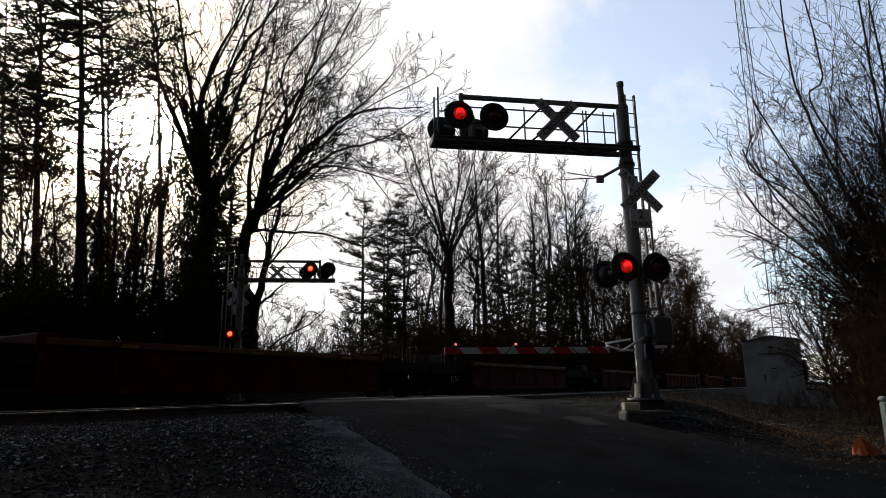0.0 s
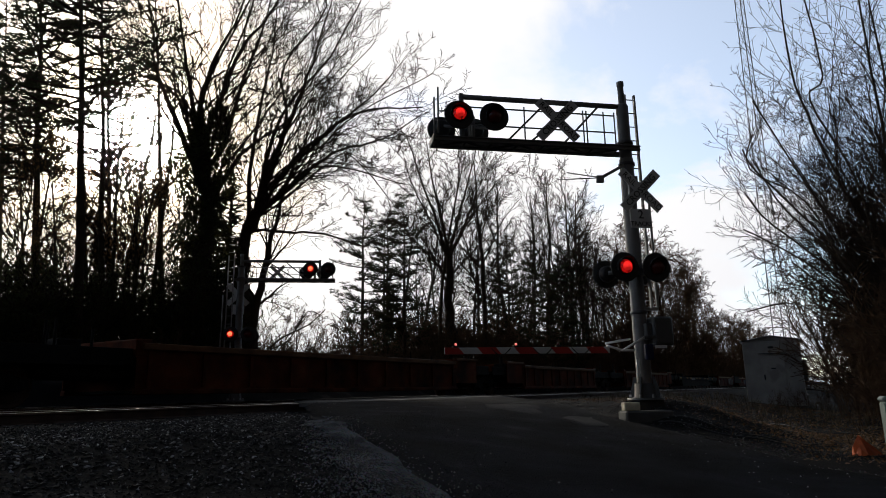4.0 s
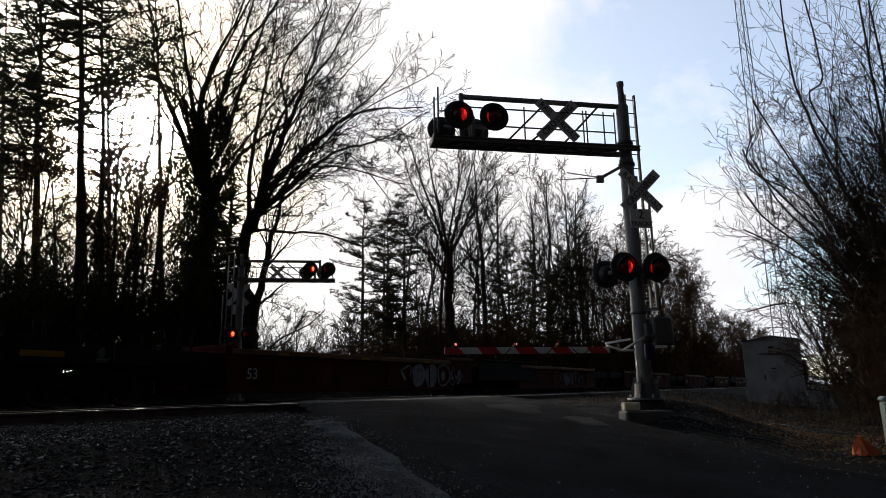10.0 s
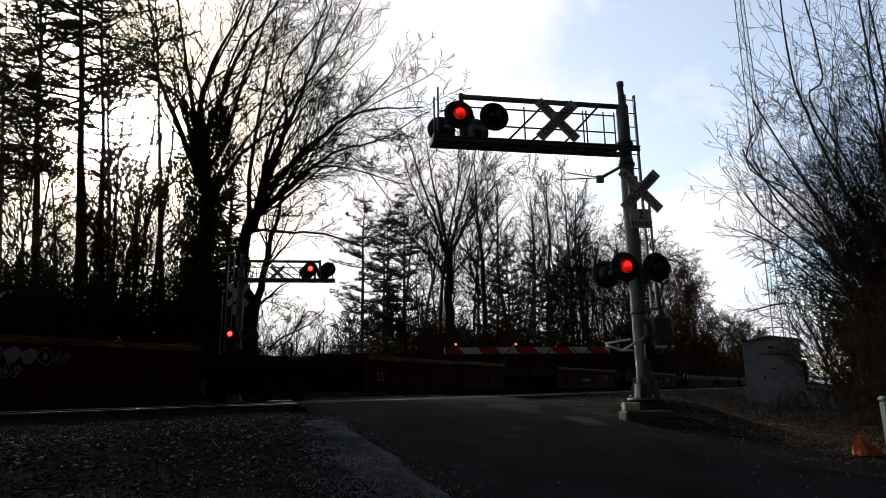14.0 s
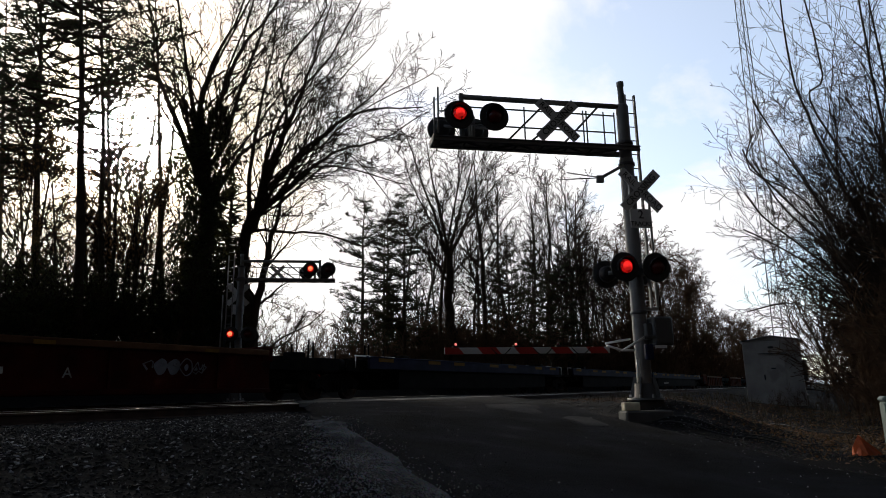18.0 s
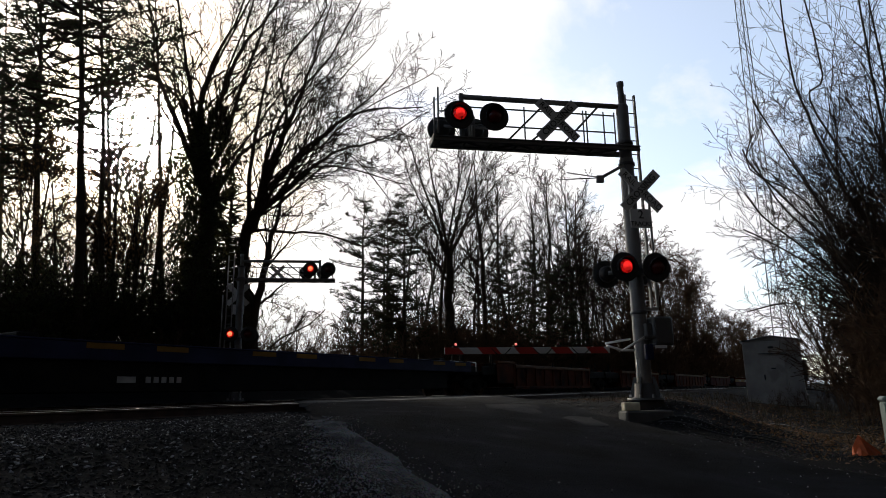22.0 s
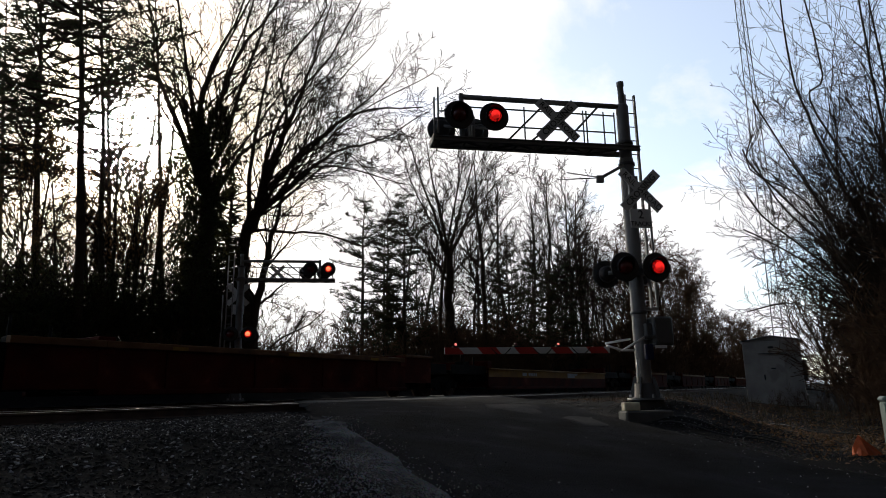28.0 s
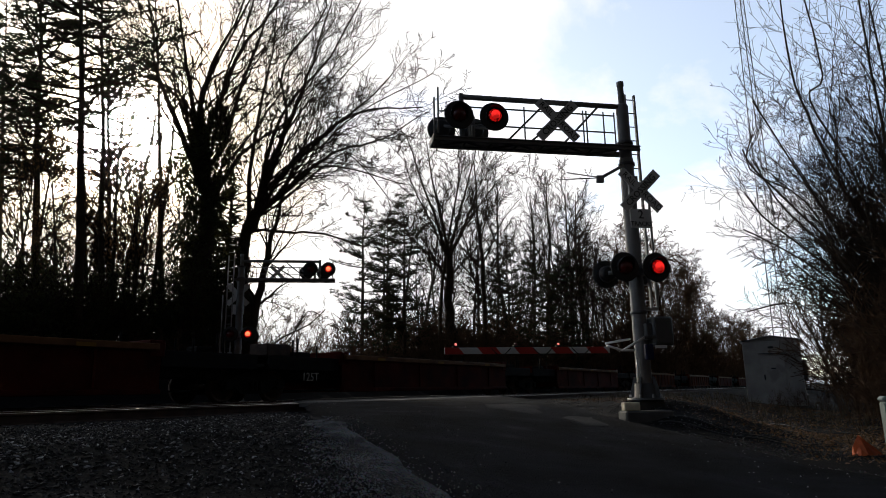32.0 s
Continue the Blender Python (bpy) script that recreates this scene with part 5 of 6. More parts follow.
def stems(seed, count, height, r, spread, lean, K=SHRUB, leaves=0, bark=None, split=False):
    """A many-stemmed bush: stems, each a part where they can be told apart, and a mass of twigs."""
    rng = random.Random(seed)
    stem_shapes, tree = [], Tree(False)
    joined = Shape()
    for i in range(count):
        a = rng.uniform(0, 2 * math.pi)
        q = rng.random() ** 0.5
        p = Vector((math.cos(a) * spread * q, math.sin(a) * spread * q, -0.15))
        d = Vector((lean[0] + rng.uniform(-0.22, 0.22) + p.x * 0.08, lean[1] + rng.uniform(-0.22, 0.22) + p.y * 0.08, 1)).normalized()
        h = height * rng.uniform(0.55, 1.0)
        if split:
            tree.trunk = Shape()
            stem_shapes.append(tree.trunk)
        else:
            tree.trunk = joined
        sprout(rng, tree, p, d, h, r * h / height, 0, K)
    out = [("stem" if split else "stem_tangle", sh.mesh("stem"), bark or M_BARK) for sh in stem_shapes or [joined]] + [("brushwood", tree.crown.mesh("brushwood"), bark or M_TWIG)]
    if leaves:
        lf = Shape()
        leaf_bits(lf, rng, tree.ends, leaves, 0.34, 0.07)
        out.append(("foliage", lf.mesh("foliage"), M_EVER))
    return out


def plant(name, meshes, x, y, label, category, turn=0.0, scale=1.0, group="", tilt=0.0):
    at = Matrix.Translation((x, y, ground_z(x, y))) @ Matrix.Rotation(radians(tilt), 4, "Y") @ Matrix.Rotation(radians(turn), 4, "Z") @ Matrix.Scale(scale, 4)
    t = thing(name, label, category, at, group)
    for n, me, m in meshes:
        ob = part(n, me, m, t)
        if n in ("brushwood", "foliage", "needles", "bough", "stem_tangle"):
            ob["kind"] = "stuff"
    return t


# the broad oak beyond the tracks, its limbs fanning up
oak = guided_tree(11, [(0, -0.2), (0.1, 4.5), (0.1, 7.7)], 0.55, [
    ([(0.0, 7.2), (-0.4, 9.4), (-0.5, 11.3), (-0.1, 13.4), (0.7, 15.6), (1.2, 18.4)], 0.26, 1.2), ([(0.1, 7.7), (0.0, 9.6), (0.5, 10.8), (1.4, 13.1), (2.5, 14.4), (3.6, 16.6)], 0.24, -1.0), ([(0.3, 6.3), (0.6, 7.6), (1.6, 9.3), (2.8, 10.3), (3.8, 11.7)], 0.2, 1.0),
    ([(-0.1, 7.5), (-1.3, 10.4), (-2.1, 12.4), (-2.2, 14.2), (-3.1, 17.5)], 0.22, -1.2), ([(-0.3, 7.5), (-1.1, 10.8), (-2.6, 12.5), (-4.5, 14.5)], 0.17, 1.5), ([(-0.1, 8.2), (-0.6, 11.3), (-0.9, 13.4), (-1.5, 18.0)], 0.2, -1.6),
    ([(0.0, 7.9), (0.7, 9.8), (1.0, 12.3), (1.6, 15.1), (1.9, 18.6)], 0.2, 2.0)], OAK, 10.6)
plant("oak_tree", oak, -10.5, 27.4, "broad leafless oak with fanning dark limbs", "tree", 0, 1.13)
# the arching tree beside it
arch = guided_tree(23, [(0, -0.2), (-0.6, 3.0), (-0.8, 5.1), (-0.3, 6.9)], 0.44, [
    ([(-0.4, 6.1), (0.0, 7.8), (0.8, 10.8), (1.4, 12.8), (2.0, 15.2), (2.7, 18.6)], 0.26, 1.2), ([(-0.3, 6.7), (0.5, 8.0), (1.5, 9.2), (3.0, 10.4), (4.7, 11.0), (6.7, 10.9)], 0.2, -1.0), ([(-0.3, 6.7), (0.8, 7.7), (1.9, 8.8), (3.1, 9.7), (4.9, 10.2), (6.6, 11.4)], 0.19, 0.8),
    ([(0.0, 7.7), (1.1, 9.0), (2.0, 10.0), (3.1, 11.3), (4.2, 12.4), (5.7, 14.4)], 0.17, 1.6), ([(-0.4, 6.5), (0.4, 7.2), (2.0, 8.6), (3.9, 8.4), (5.8, 7.7)], 0.14, -0.8), ([(-0.6, 5.8), (-0.2, 6.1), (1.0, 6.0), (2.2, 6.0), (3.6, 5.6), (4.3, 5.4)], 0.13, 0.6),
    ([(-0.2, 7.5), (0.2, 9.5), (1.1, 11.5), (2.8, 13.3), (4.4, 16.2)], 0.17, -1.4), ([(-0.6, 6.3), (-0.7, 8.7), (-0.5, 11.8), (-0.2, 14.5), (-0.1, 18.5)], 0.18, 1.4), ([(0.4, 1.2), (1.0, 1.7), (2.0, 2.2), (2.6, 2.8)], 0.07, 0.3), ([(-0.2, 0.2), (-0.1, 2.7), (0.2, 4.5), (0.5, 5.8), (1.0, 7.6), (1.9, 10.0)], 0.34, -0.6)], OAK)
plant("arching_tree", arch, -8.3, 29.0, "leafless tree with long limbs arching over the tracks", "tree", 0, 1.12)

# tall pines by the sun
P1, P2 = pine_tree(31, 21.0, 0.19, 9.0, 4.6, 1.9, clump=0.22, step=0.42), pine_tree(32, 19.0, 0.16, 8.6, 4.2, 1.6, clump=0.22, step=0.36)
P3 = pine_tree(33, 20.0, 0.15, 14.5, 3.0, 0.8, clump=0.22, step=0.5)
for x, y, P, tn, sc in ((-13.3, 24.0, P1, 0, 1.07), (-14.1, 27.2, P3, 40, 1.08), (-12.4, 29.2, P3, 110, 1.02), (-19.6, 26.4, P2, 200, 0.98), (-18.4, 29.5, P1, 250, 1.1), (-22.5, 33.0, P1, 20, 1.05), (-17.0, 33.5, P2, 75, 1.12)):
    plant("pine_tree", P, x, y, "tall pine with a bare trunk and high sparse boughs", "pine", tn, sc, "tall pines", -5.5)
# the young pines in the middle
Q1, Q2 = pine_tree(41, 12.5, 0.16, 1.6, 3.3, 1.9, droop=0.02, clump=0.3, step=0.7), pine_tree(42, 11.5, 0.14, 2.2, 2.6, 1.8, droop=0.05, clump=0.3, step=0.75)
for x, y, P, tn, sc in ((-5.3, 42.0, Q1, 0, 1.0), (-3.9, 44.5, Q2, 90, 1.05), (-2.6, 42.5, Q1, 200, 1.03), (-4.4, 47.5, Q1, 300, 1.0), (5.2, 52.0, Q2, 10, 1.05), (7.6, 55.0, Q1, 130, 0.98), (6.6, 62.0, Q2, 220, 1.1), (2.6, 50.0, Q2, 60, 0.85), (9.8, 54.0, Q1, 40, 1.0), (3.9, 46.5, Q2, 170, 0.8), (11.8, 58.0, Q2, 250, 1.1), (8.2, 50.5, Q1, 300, 0.8)):
    plant("white_pine", P, x, y, "dark layered pine with gaps between its boughs", "pine", tn, sc, "young pines")

# bare wood behind the crossing
F1 = guided_tree(51, [(0, -0.2), (0.05, 3.0), (-0.1, 6.0), (0.0, 8.6)], 0.46, [
    ([(0.0, 7.8), (-1.0, 10.2), (-2.4, 13.0), (-3.6, 15.6)], 0.22, -1.0), ([(0.0, 8.4), (-0.5, 11.0), (-1.0, 14.0), (-1.1, 16.8)], 0.2, 1.0), ([(0.0, 8.2), (1.4, 10.6), (2.6, 13.0), (3.9, 15.2)], 0.22, 0.8),
    ([(0.0, 8.5), (0.8, 11.5), (1.4, 14.0), (1.9, 16.6)], 0.18, -1.2), ([(-0.1, 6.4), (-1.3, 8.2), (-2.8, 9.6), (-4.2, 10.6)], 0.12, 1.4), ([(0.0, 6.8), (1.2, 8.2), (2.6, 9.6), (3.8, 10.2)], 0.12, -1.4)], OAK._replace(kids=(9, 11, 7, 5, 0), rmin=0.011))
F2, F3 = forest_tree(52, 17.0, 0.24, split=True), forest_tree(53, 16.0, 0.2, split=True)
G = [forest_tree(60 + i, 16.5, 0.17, FAR_FOREST) for i in range(4)]
plant("ash_tree", F1, 0.4, 40.5, "large forked leafless tree at the wood's edge", "tree", 30, 0.98)
rng_w = random.Random(77)
for x, y, P, tn, sc in ((2.9, 45.0, F2, 10, 0.95), (5.4, 49.0, F3, 80, 0.98), (8.9, 56.0, F2, 150, 1.02), (11.6, 60.0, F3, 210, 1.1), (13.8, 64.0, F2, 280, 1.1), (7.0, 58.0, F3, 330, 1.1)):
    plant("bare_tree", P, x, y, "slim leafless tree in the wood", "tree", tn, sc, "trees of the wood")
made = 0
while made < 36:
    s, n = 36 + 60 * rng_w.random(), 21.5 + rng_w.uniform(0, 22)
    p = on_track(s, n)
    if p.x / p.y < -0.09:
        continue
    plant("bare_tree", G[made % 4], p.x, p.y, "slim leafless tree in the wood", "tree", rng_w.uniform(0, 360), rng_w.uniform(0.75, 1.1), "trees of the wood")
    made += 1
for i in range(13):
    p = on_track(54 + 2.1 * i + rng_w.uniform(-1, 1), 21.0 + rng_w.uniform(0, 6.5))
    plant("bare_tree", G[i % 4], p.x, p.y, "slim leafless tree in the wood", "tree", rng_w.uniform(0, 360), rng_w.uniform(0.7, 0.92), "trees of the wood")
# the wood's edge running on beside the tracks
W = [forest_tree(65 + i, 16.5, 0.2, DISTANT) for i in range(3)]
W = [[(n, me, M_BRUSH if n == "crown" else m) for n, me, m in w] for w in W]
for i in range(30):
    s, n = 76 + 150 * (i / 30) ** 1.2 + rng_w.uniform(-2, 2), 19.2 + rng_w.uniform(0, 4)
    p = on_track(s, n)
    plant("small_tree", W[i % 3], p.x, p.y, "bushy leafless tree beside the tracks", "tree", rng_w.uniform(0, 360), rng_w.uniform(0.95, 1.2) * (1.0 if s < 130 else 0.85), "trackside trees")
# leafy understorey behind the pines
LT = [forest_tree(80 + i, 11.0, 0.12, FAR_FOREST, leaves=3) for i in range(2)]
for i, (x, y, sc) in enumerate(((-15.9, 26.2, 0.85), (-17.6, 27.6, 1.0), (-16.8, 31.0, 1.1), (-14.9, 30.5, 0.9), (-20.4, 31.0, 1.1), (-18.9, 28.4, 0.9), (-16.2, 28.8, 0.8), (-13.2, 28.0, 0.78), (-12.1, 30.0, 0.85), (-14.2, 29.0, 0.92), (-15.4, 32.0, 1.05), (-12.9, 26.8, 0.78))):
    plant("young_oak", LT[i % 2], x, y, "young oak still holding withered leaves", "tree", 83.0 * i, sc, "young oaks")
# thin bare trees between the pines
TH = [forest_tree(85 + i, 12.0, 0.1, FAR_FOREST._replace(kids=(11, 7, 5, 0), rmin=0.01)) for i in range(2)]
for i in range(15):
    s, n = rng_w.uniform(4, 22), rng_w.uniform(26, 44)
    p = on_track(s, n)
    plant("bare_tree", TH[i % 2], p.x, p.y, "slim leafless tree in the wood", "tree", rng_w.uniform(0, 360), rng_w.uniform(0.6, 0.95), "trees of the wood")
for i, (x, y, sc) in enumerate(((-15.2, 29.5, 1.25), (-14.0, 27.4, 1.2), (-16.6, 30.8, 1.35), (-12.9, 28.6, 1.25))):
    plant("bare_tree", TH[i % 2], x, y, "slim leafless tree in the wood", "tree", 70.0 * i, sc, "trees of the wood")
# dark cedars round the oak's foot
CD = pine_tree(45, 9.5, 0.14, 0.4, 1.5, 2.2, droop=0.35, clump=0.22, step=0.34)
for x, y, tn, sc in ((-10.6, 28.4, 0, 1.0), (-9.9, 29.4, 80, 1.1), (-11.9, 29.4, 150, 0.8), (-10.4, 30.6, 200, 1.0)):
    plant("cedar_tree", CD, x, y, "dense dark cedar at the foot of the oak", "cedar", tn, sc, "cedars")


# ---- thickets and brush ----
HB = [stems(90 + i, 24, 4.6, 0.035, 1.9, (0, 0), BRUSHK, leaves=7) for i in range(2)]
for i, (x, y, sc) in enumerate(((-19.4, 26.4, 1.04), (-16.8, 25.8, 1.02), (-14.6, 26.2, 1.0), (-12.4, 27.0, 0.95), (-10.9, 27.6, 0.9), (-21.6, 24.6, 1.05), (-18.0, 23.6, 0.95), (-11.2, 30.0, 0.95), (-15.6, 23.4, 0.9), (-13.6, 24.6, 0.78), (-19.8, 29.6, 1.0))):
    plant("thicket", HB[i % 2], x, y, "dense dark evergreen thicket along the tracks", "bush", 67.0 * i, sc, "thickets")
BR = [stems(95 + i, 17, 3.4, 0.03, 2.2, (0, 0), BRUSHK, bark=M_BRUSH) for i in range(3)]
rng_b = random.Random(5)
for i in range(38):
    s, n = 30 + 150 * (i / 38) ** 1.3 + rng_b.uniform(-2, 2), 19.6 + rng_b.uniform(0, 9)
    p = on_track(s, n)
    if p.x / p.y < -0.2:
        continue
    plant("brush", BR[i % 3], p.x, p.y, "brown leafless brush beside the track bed", "bush", rng_b.uniform(0, 360), rng_b.uniform(0.7, 1.1) * ((0.92 if p.x / p.y < -0.07 else 1.0 + 0.35 * (n > 23)) if s < 60 else 1.9), "brush")
for i in range(16):
    p = on_track(33 + 2.9 * i + rng_b.uniform(-1, 1), 25.5 + rng_b.uniform(0, 12.0))
    if p.x / p.y < -0.09:
        continue
    plant("brush", BR[i % 3], p.x, p.y, "brown leafless brush under the trees of the wood", "bush", rng_b.uniform(0, 360), rng_b.uniform(1.5, 2.2), "brush")
for i in range(12):
    p = on_track(35 + 2.6 * i + rng_b.uniform(-0.8, 0.8), 20.4 + rng_b.uniform(0, 2.2))
    plant("brush", BR[i % 3], p.x, p.y, "brown leafless brush beside the track bed", "bush", rng_b.uniform(0, 360), rng_b.uniform(1.0, 1.35), "brush")
for i in range(9):
    p = on_track(15.5 + 1.75 * i + rng_b.uniform(-0.5, 0.5), 21.6 + rng_b.uniform(0, 2.0))
    plant("low_brush", BR[i % 3], p.x, p.y, "low tangled brush on the bank behind the tracks", "bush", rng_b.uniform(0, 360), rng_b.uniform(0.5, 0.66), "low brush")
for i in range(9):
    s, n = 70 + 150 * (i / 9) ** 1.25 + rng_b.uniform(-2, 2), 19.2 + rng_b.uniform(0, 5)
    p = on_track(s, n)
    plant("tall_brush", BR[i % 3], p.x, p.y, "tall brown brush crowding the far track", "bush", rng_b.uniform(0, 360), rng_b.uniform(2.0, 2.8), "tall brush")
for i in range(16):
    x = -30 + 2.4 * i + rng_b.uniform(-1, 1)
    plant("far_scrub", W[i % 3], x, 92 + rng_b.uniform(-6, 6), "far line of bare scrub beyond the field", "bush", rng_b.uniform(0, 360), rng_b.uniform(0.52, 0.72), "far scrub")

# tall shrubs by the signal house
SH = [stems(100 + i, 8, 10.5, 0.07, 1.0, (-0.22, -0.05), split=True) for i in range(3)]
for i, (x, y, sc, tn) in enumerate(((12.4, 16.6, 0.8, 4), (14.2, 18.6, 0.95, 12), (13.4, 17.2, 0.9, 10), (15.4, 20.2, 0.9, 8), (16.4, 18.4, 1.0, 15), (17.8, 23.0, 0.85, 5))):
    plant("tall_shrub", SH[i % 3], x, y, "tall leafless shrub with arching thin stems", "shrub", tn, sc, "tall shrubs")
lean_tree = guided_tree(27, [(0.0, -0.2), (0.05, 0.6), (0.1, 1.4)], 0.16, [
    ([(0.1, 1.3), (-0.3, 3.9), (-0.9, 6.0), (-1.3, 7.6), (-1.6, 9.6), (-1.5, 12.2)], 0.10, 0.8), ([(0.2, 1.4), (0.3, 5.2), (0.0, 7.6), (-0.2, 9.6), (-0.4, 12.3)], 0.085, -0.8), ([(0.0, 1.1), (-0.9, 3.6), (-2.1, 5.3), (-3.0, 6.5), (-3.2, 7.2)], 0.065, 0.6),
    ([(0.0, 0.8), (-1.0, 3.0), (-2.3, 4.2), (-3.3, 5.0), (-3.8, 5.6)], 0.055, -0.5), ([(0.1, 1.3), (-0.2, 3.0), (-1.3, 4.2), (-2.4, 5.8), (-2.7, 7.0)], 0.06, 1.0), ([(0.2, 1.4), (0.6, 5.7), (0.8, 8.6), (0.9, 12.0)], 0.1, 0.6),
    ([(0.0, 0.6), (-1.0, 1.9), (-2.1, 3.1), (-3.1, 3.8)], 0.045, -0.9), ([(0.1, 0.8), (-0.6, 2.2), (-1.6, 3.6), (-2.7, 4.5), (-3.4, 5.0)], 0.05, 0.7)], OAK._replace(kids=(9, 10, 6, 3, 0), rmin=0.005, rfrac=(0.45, 0.4, 0.5, 0.6, 0)))
plant("leaning_tree", lean_tree, 11.35, 16.0, "leafless tree with many long stems leaning over the verge", "tree")
UB = [stems(110 + i, 13, 3.2, 0.018, 1.4, (0.02, 0), BRUSHK._replace(rmin=0.0055, segs=(4, 2, 1), sides=(3, 3, 3), kids=(14, 8, 0), wob=(0.2, 0.3, 0.35), ratio=(0.34, 0.4, 0), angle=((20, 55), (25, 60), (0, 0))), bark=M_BRUSH) for i in range(2)]
for i, (x, y, sc) in enumerate(((13.9, 20.0, 1.4), (11.9, 17.2, 1.2), (16.0, 23.0, 1.5), (17.7, 25.4, 1.5), (12.9, 18.6, 1.0), (18.9, 28.0, 1.4), (10.6, 15.4, 0.9), (12.2, 23.4, 0.24), (13.2, 23.9, 0.3), (11.3, 22.8, 0.2), (14.0, 23.2, 0.34), (10.6, 13.8, 1.0), (11.8, 15.6, 1.2), (12.8, 17.4, 1.4), (12.6, 14.6, 1.5), (14.4, 17.4, 1.7), (15.4, 20.6, 1.4), (16.8, 23.2, 1.4), (10.4, 12.4, 0.9), (19.9, 27.0, 1.0), (13.6, 15.6, 1.8), (16.0, 19.0, 1.9), (17.0, 22.6, 1.6), (19.4, 26.0, 1.25), (19.3, 24.6, 1.6), (22.4, 31.0, 1.1), (13.8, 18.2, 2.0), (15.8, 21.0, 2.3), (17.0, 20.8, 2.6), (14.9, 18.8, 2.2), (18.8, 23.6, 2.3), (19.4, 25.6, 2.0), (21.4, 28.6, 1.2), (11.6, 14.2, 1.3), (12.2, 13.6, 1.6), (21.4, 28.4, 1.9), (19.6, 25.6, 2.0), (21.4, 28.0, 2.0), (17.8, 23.4, 1.9), (16.1, 21.0, 1.8), (23.3, 30.4, 1.9), (14.7, 19.2, 1.7))):
    plant("undergrowth", UB[i % 2], x, y, "tangled brown undergrowth below the shrubs", "bush", 51.0 * i, sc, "undergrowth")


# ---- lattice mast far off ----
def lattice_mast(x, y, height):
    t = thing("radio_mast", "tall slender lattice radio mast", "mast", pose(x, y, ground_z(x, y)))
    def leg(a, z):
        r = 0.85 - 0.45 * z / height
        return Vector((r * math.cos(a), r * math.sin(a), z))
    ang = [radians(a) for a in (10, 130, 250)]
    for a in ang:
        part("leg", Shape().tube(leg(a, -0.2), leg(a, height), 0.055, 0.045, sides=5), M_GALV, t)
    z, k = 0.0, 0
    while z < height - 1:
        for i in range(3):
            a, b = ang[i], ang[(i + 1) % 3]
            if k % 2:
                a, b = b, a
            part("lattice_bar", Shape().tube(leg(a, z), leg(b, z + 1.3), 0.02, sides=3, caps=False).tube(leg(a, z), leg(b, z), 0.022, sides=3, caps=False), M_GALV, t)
        z += 1.3
        k += 1
    # a square antenna frame on a side arm
    for a, b in (((0.4, -0.5, 27.6), (2.3, -0.6, 27.9)), ((0.4, -0.5, 26.0), (2.3, -0.6, 26.3)), ((2.3, -0.6, 26.2), (2.3, -0.6, 28.0))):
        part("antenna_arm", Shape().tube(a, b, 0.05, sides=5), M_GALV, t)
    return t


lattice_mast(31.0, 60.0, 46.0)


# ---- far fence and bank beyond the signal house ----
def far_fence():
    t = thing("field_fence", "weathered post and rail fence beyond the signal house", "fence", pose(0, 0, 0))
    pts = [Vector((21.0 + 2.1 * i, 42.0 + 1.0 * i, 0)) for i in range(9)]
    for p in pts:
        p.z = ground_z(p.x, p.y)
        part("post", Shape().box(-0.06, 0.06, -0.06, 0.06, -0.3, 1.45, 0.01), M_TIE, t, at=Matrix.Translation(p))
    for a, b in zip(pts, pts[1:]):
        for h in (0.45, 0.85, 1.25):
            part("rail", Shape().tube(a + Vector((0, -0.08, h)), b + Vector((0, -0.08, h)), 0.045, sides=5), M_TIE, t)


far_fence()
for i in range(6):
    plant("far_brush", BR[i % 3], 30.0 + 4.2 * i, 62.0 + 2.0 * i, "low brown scrub along the far field", "bush", 40.0 * i, 0.62 + 0.1 * (i % 3), "far scrub")


def hose(points, r, label):
    """A slack cable lying on the ground."""
    sh, fine = Shape(), []
    for (x0, y0), (x1, y1) in zip(points, points[1:]):
        for k in range(6):
            x, y = x0 + (x1 - x0) * k / 6, y0 + (y1 - y0) * k / 6
            fine.append(Vector((x, y, ground_z(x, y) + r * 1.3 + 0.012 * math.sin(len(fine) * 0.9))))
    loft(sh, fine, [r] * len(fine), 8)
    tagged(part("cable", sh, M_RUBBER), label, "cable")


hose([(3.25, 12.3), (3.9, 11.5), (4.6, 10.9), (5.3, 10.7), (6.1, 10.6)], 0.011, "slack black cable lying on the gravel")
hose([(3.6, 11.4), (4.4, 10.7), (5.2, 10.3), (6.2, 10.3)], 0.011, "thin black cable lying on the gravel")
hose([(6.3, 15.2), (7.0, 14.6), (7.3, 13.6), (7.9, 12.6)], 0.014, "black cable curving across the verge")


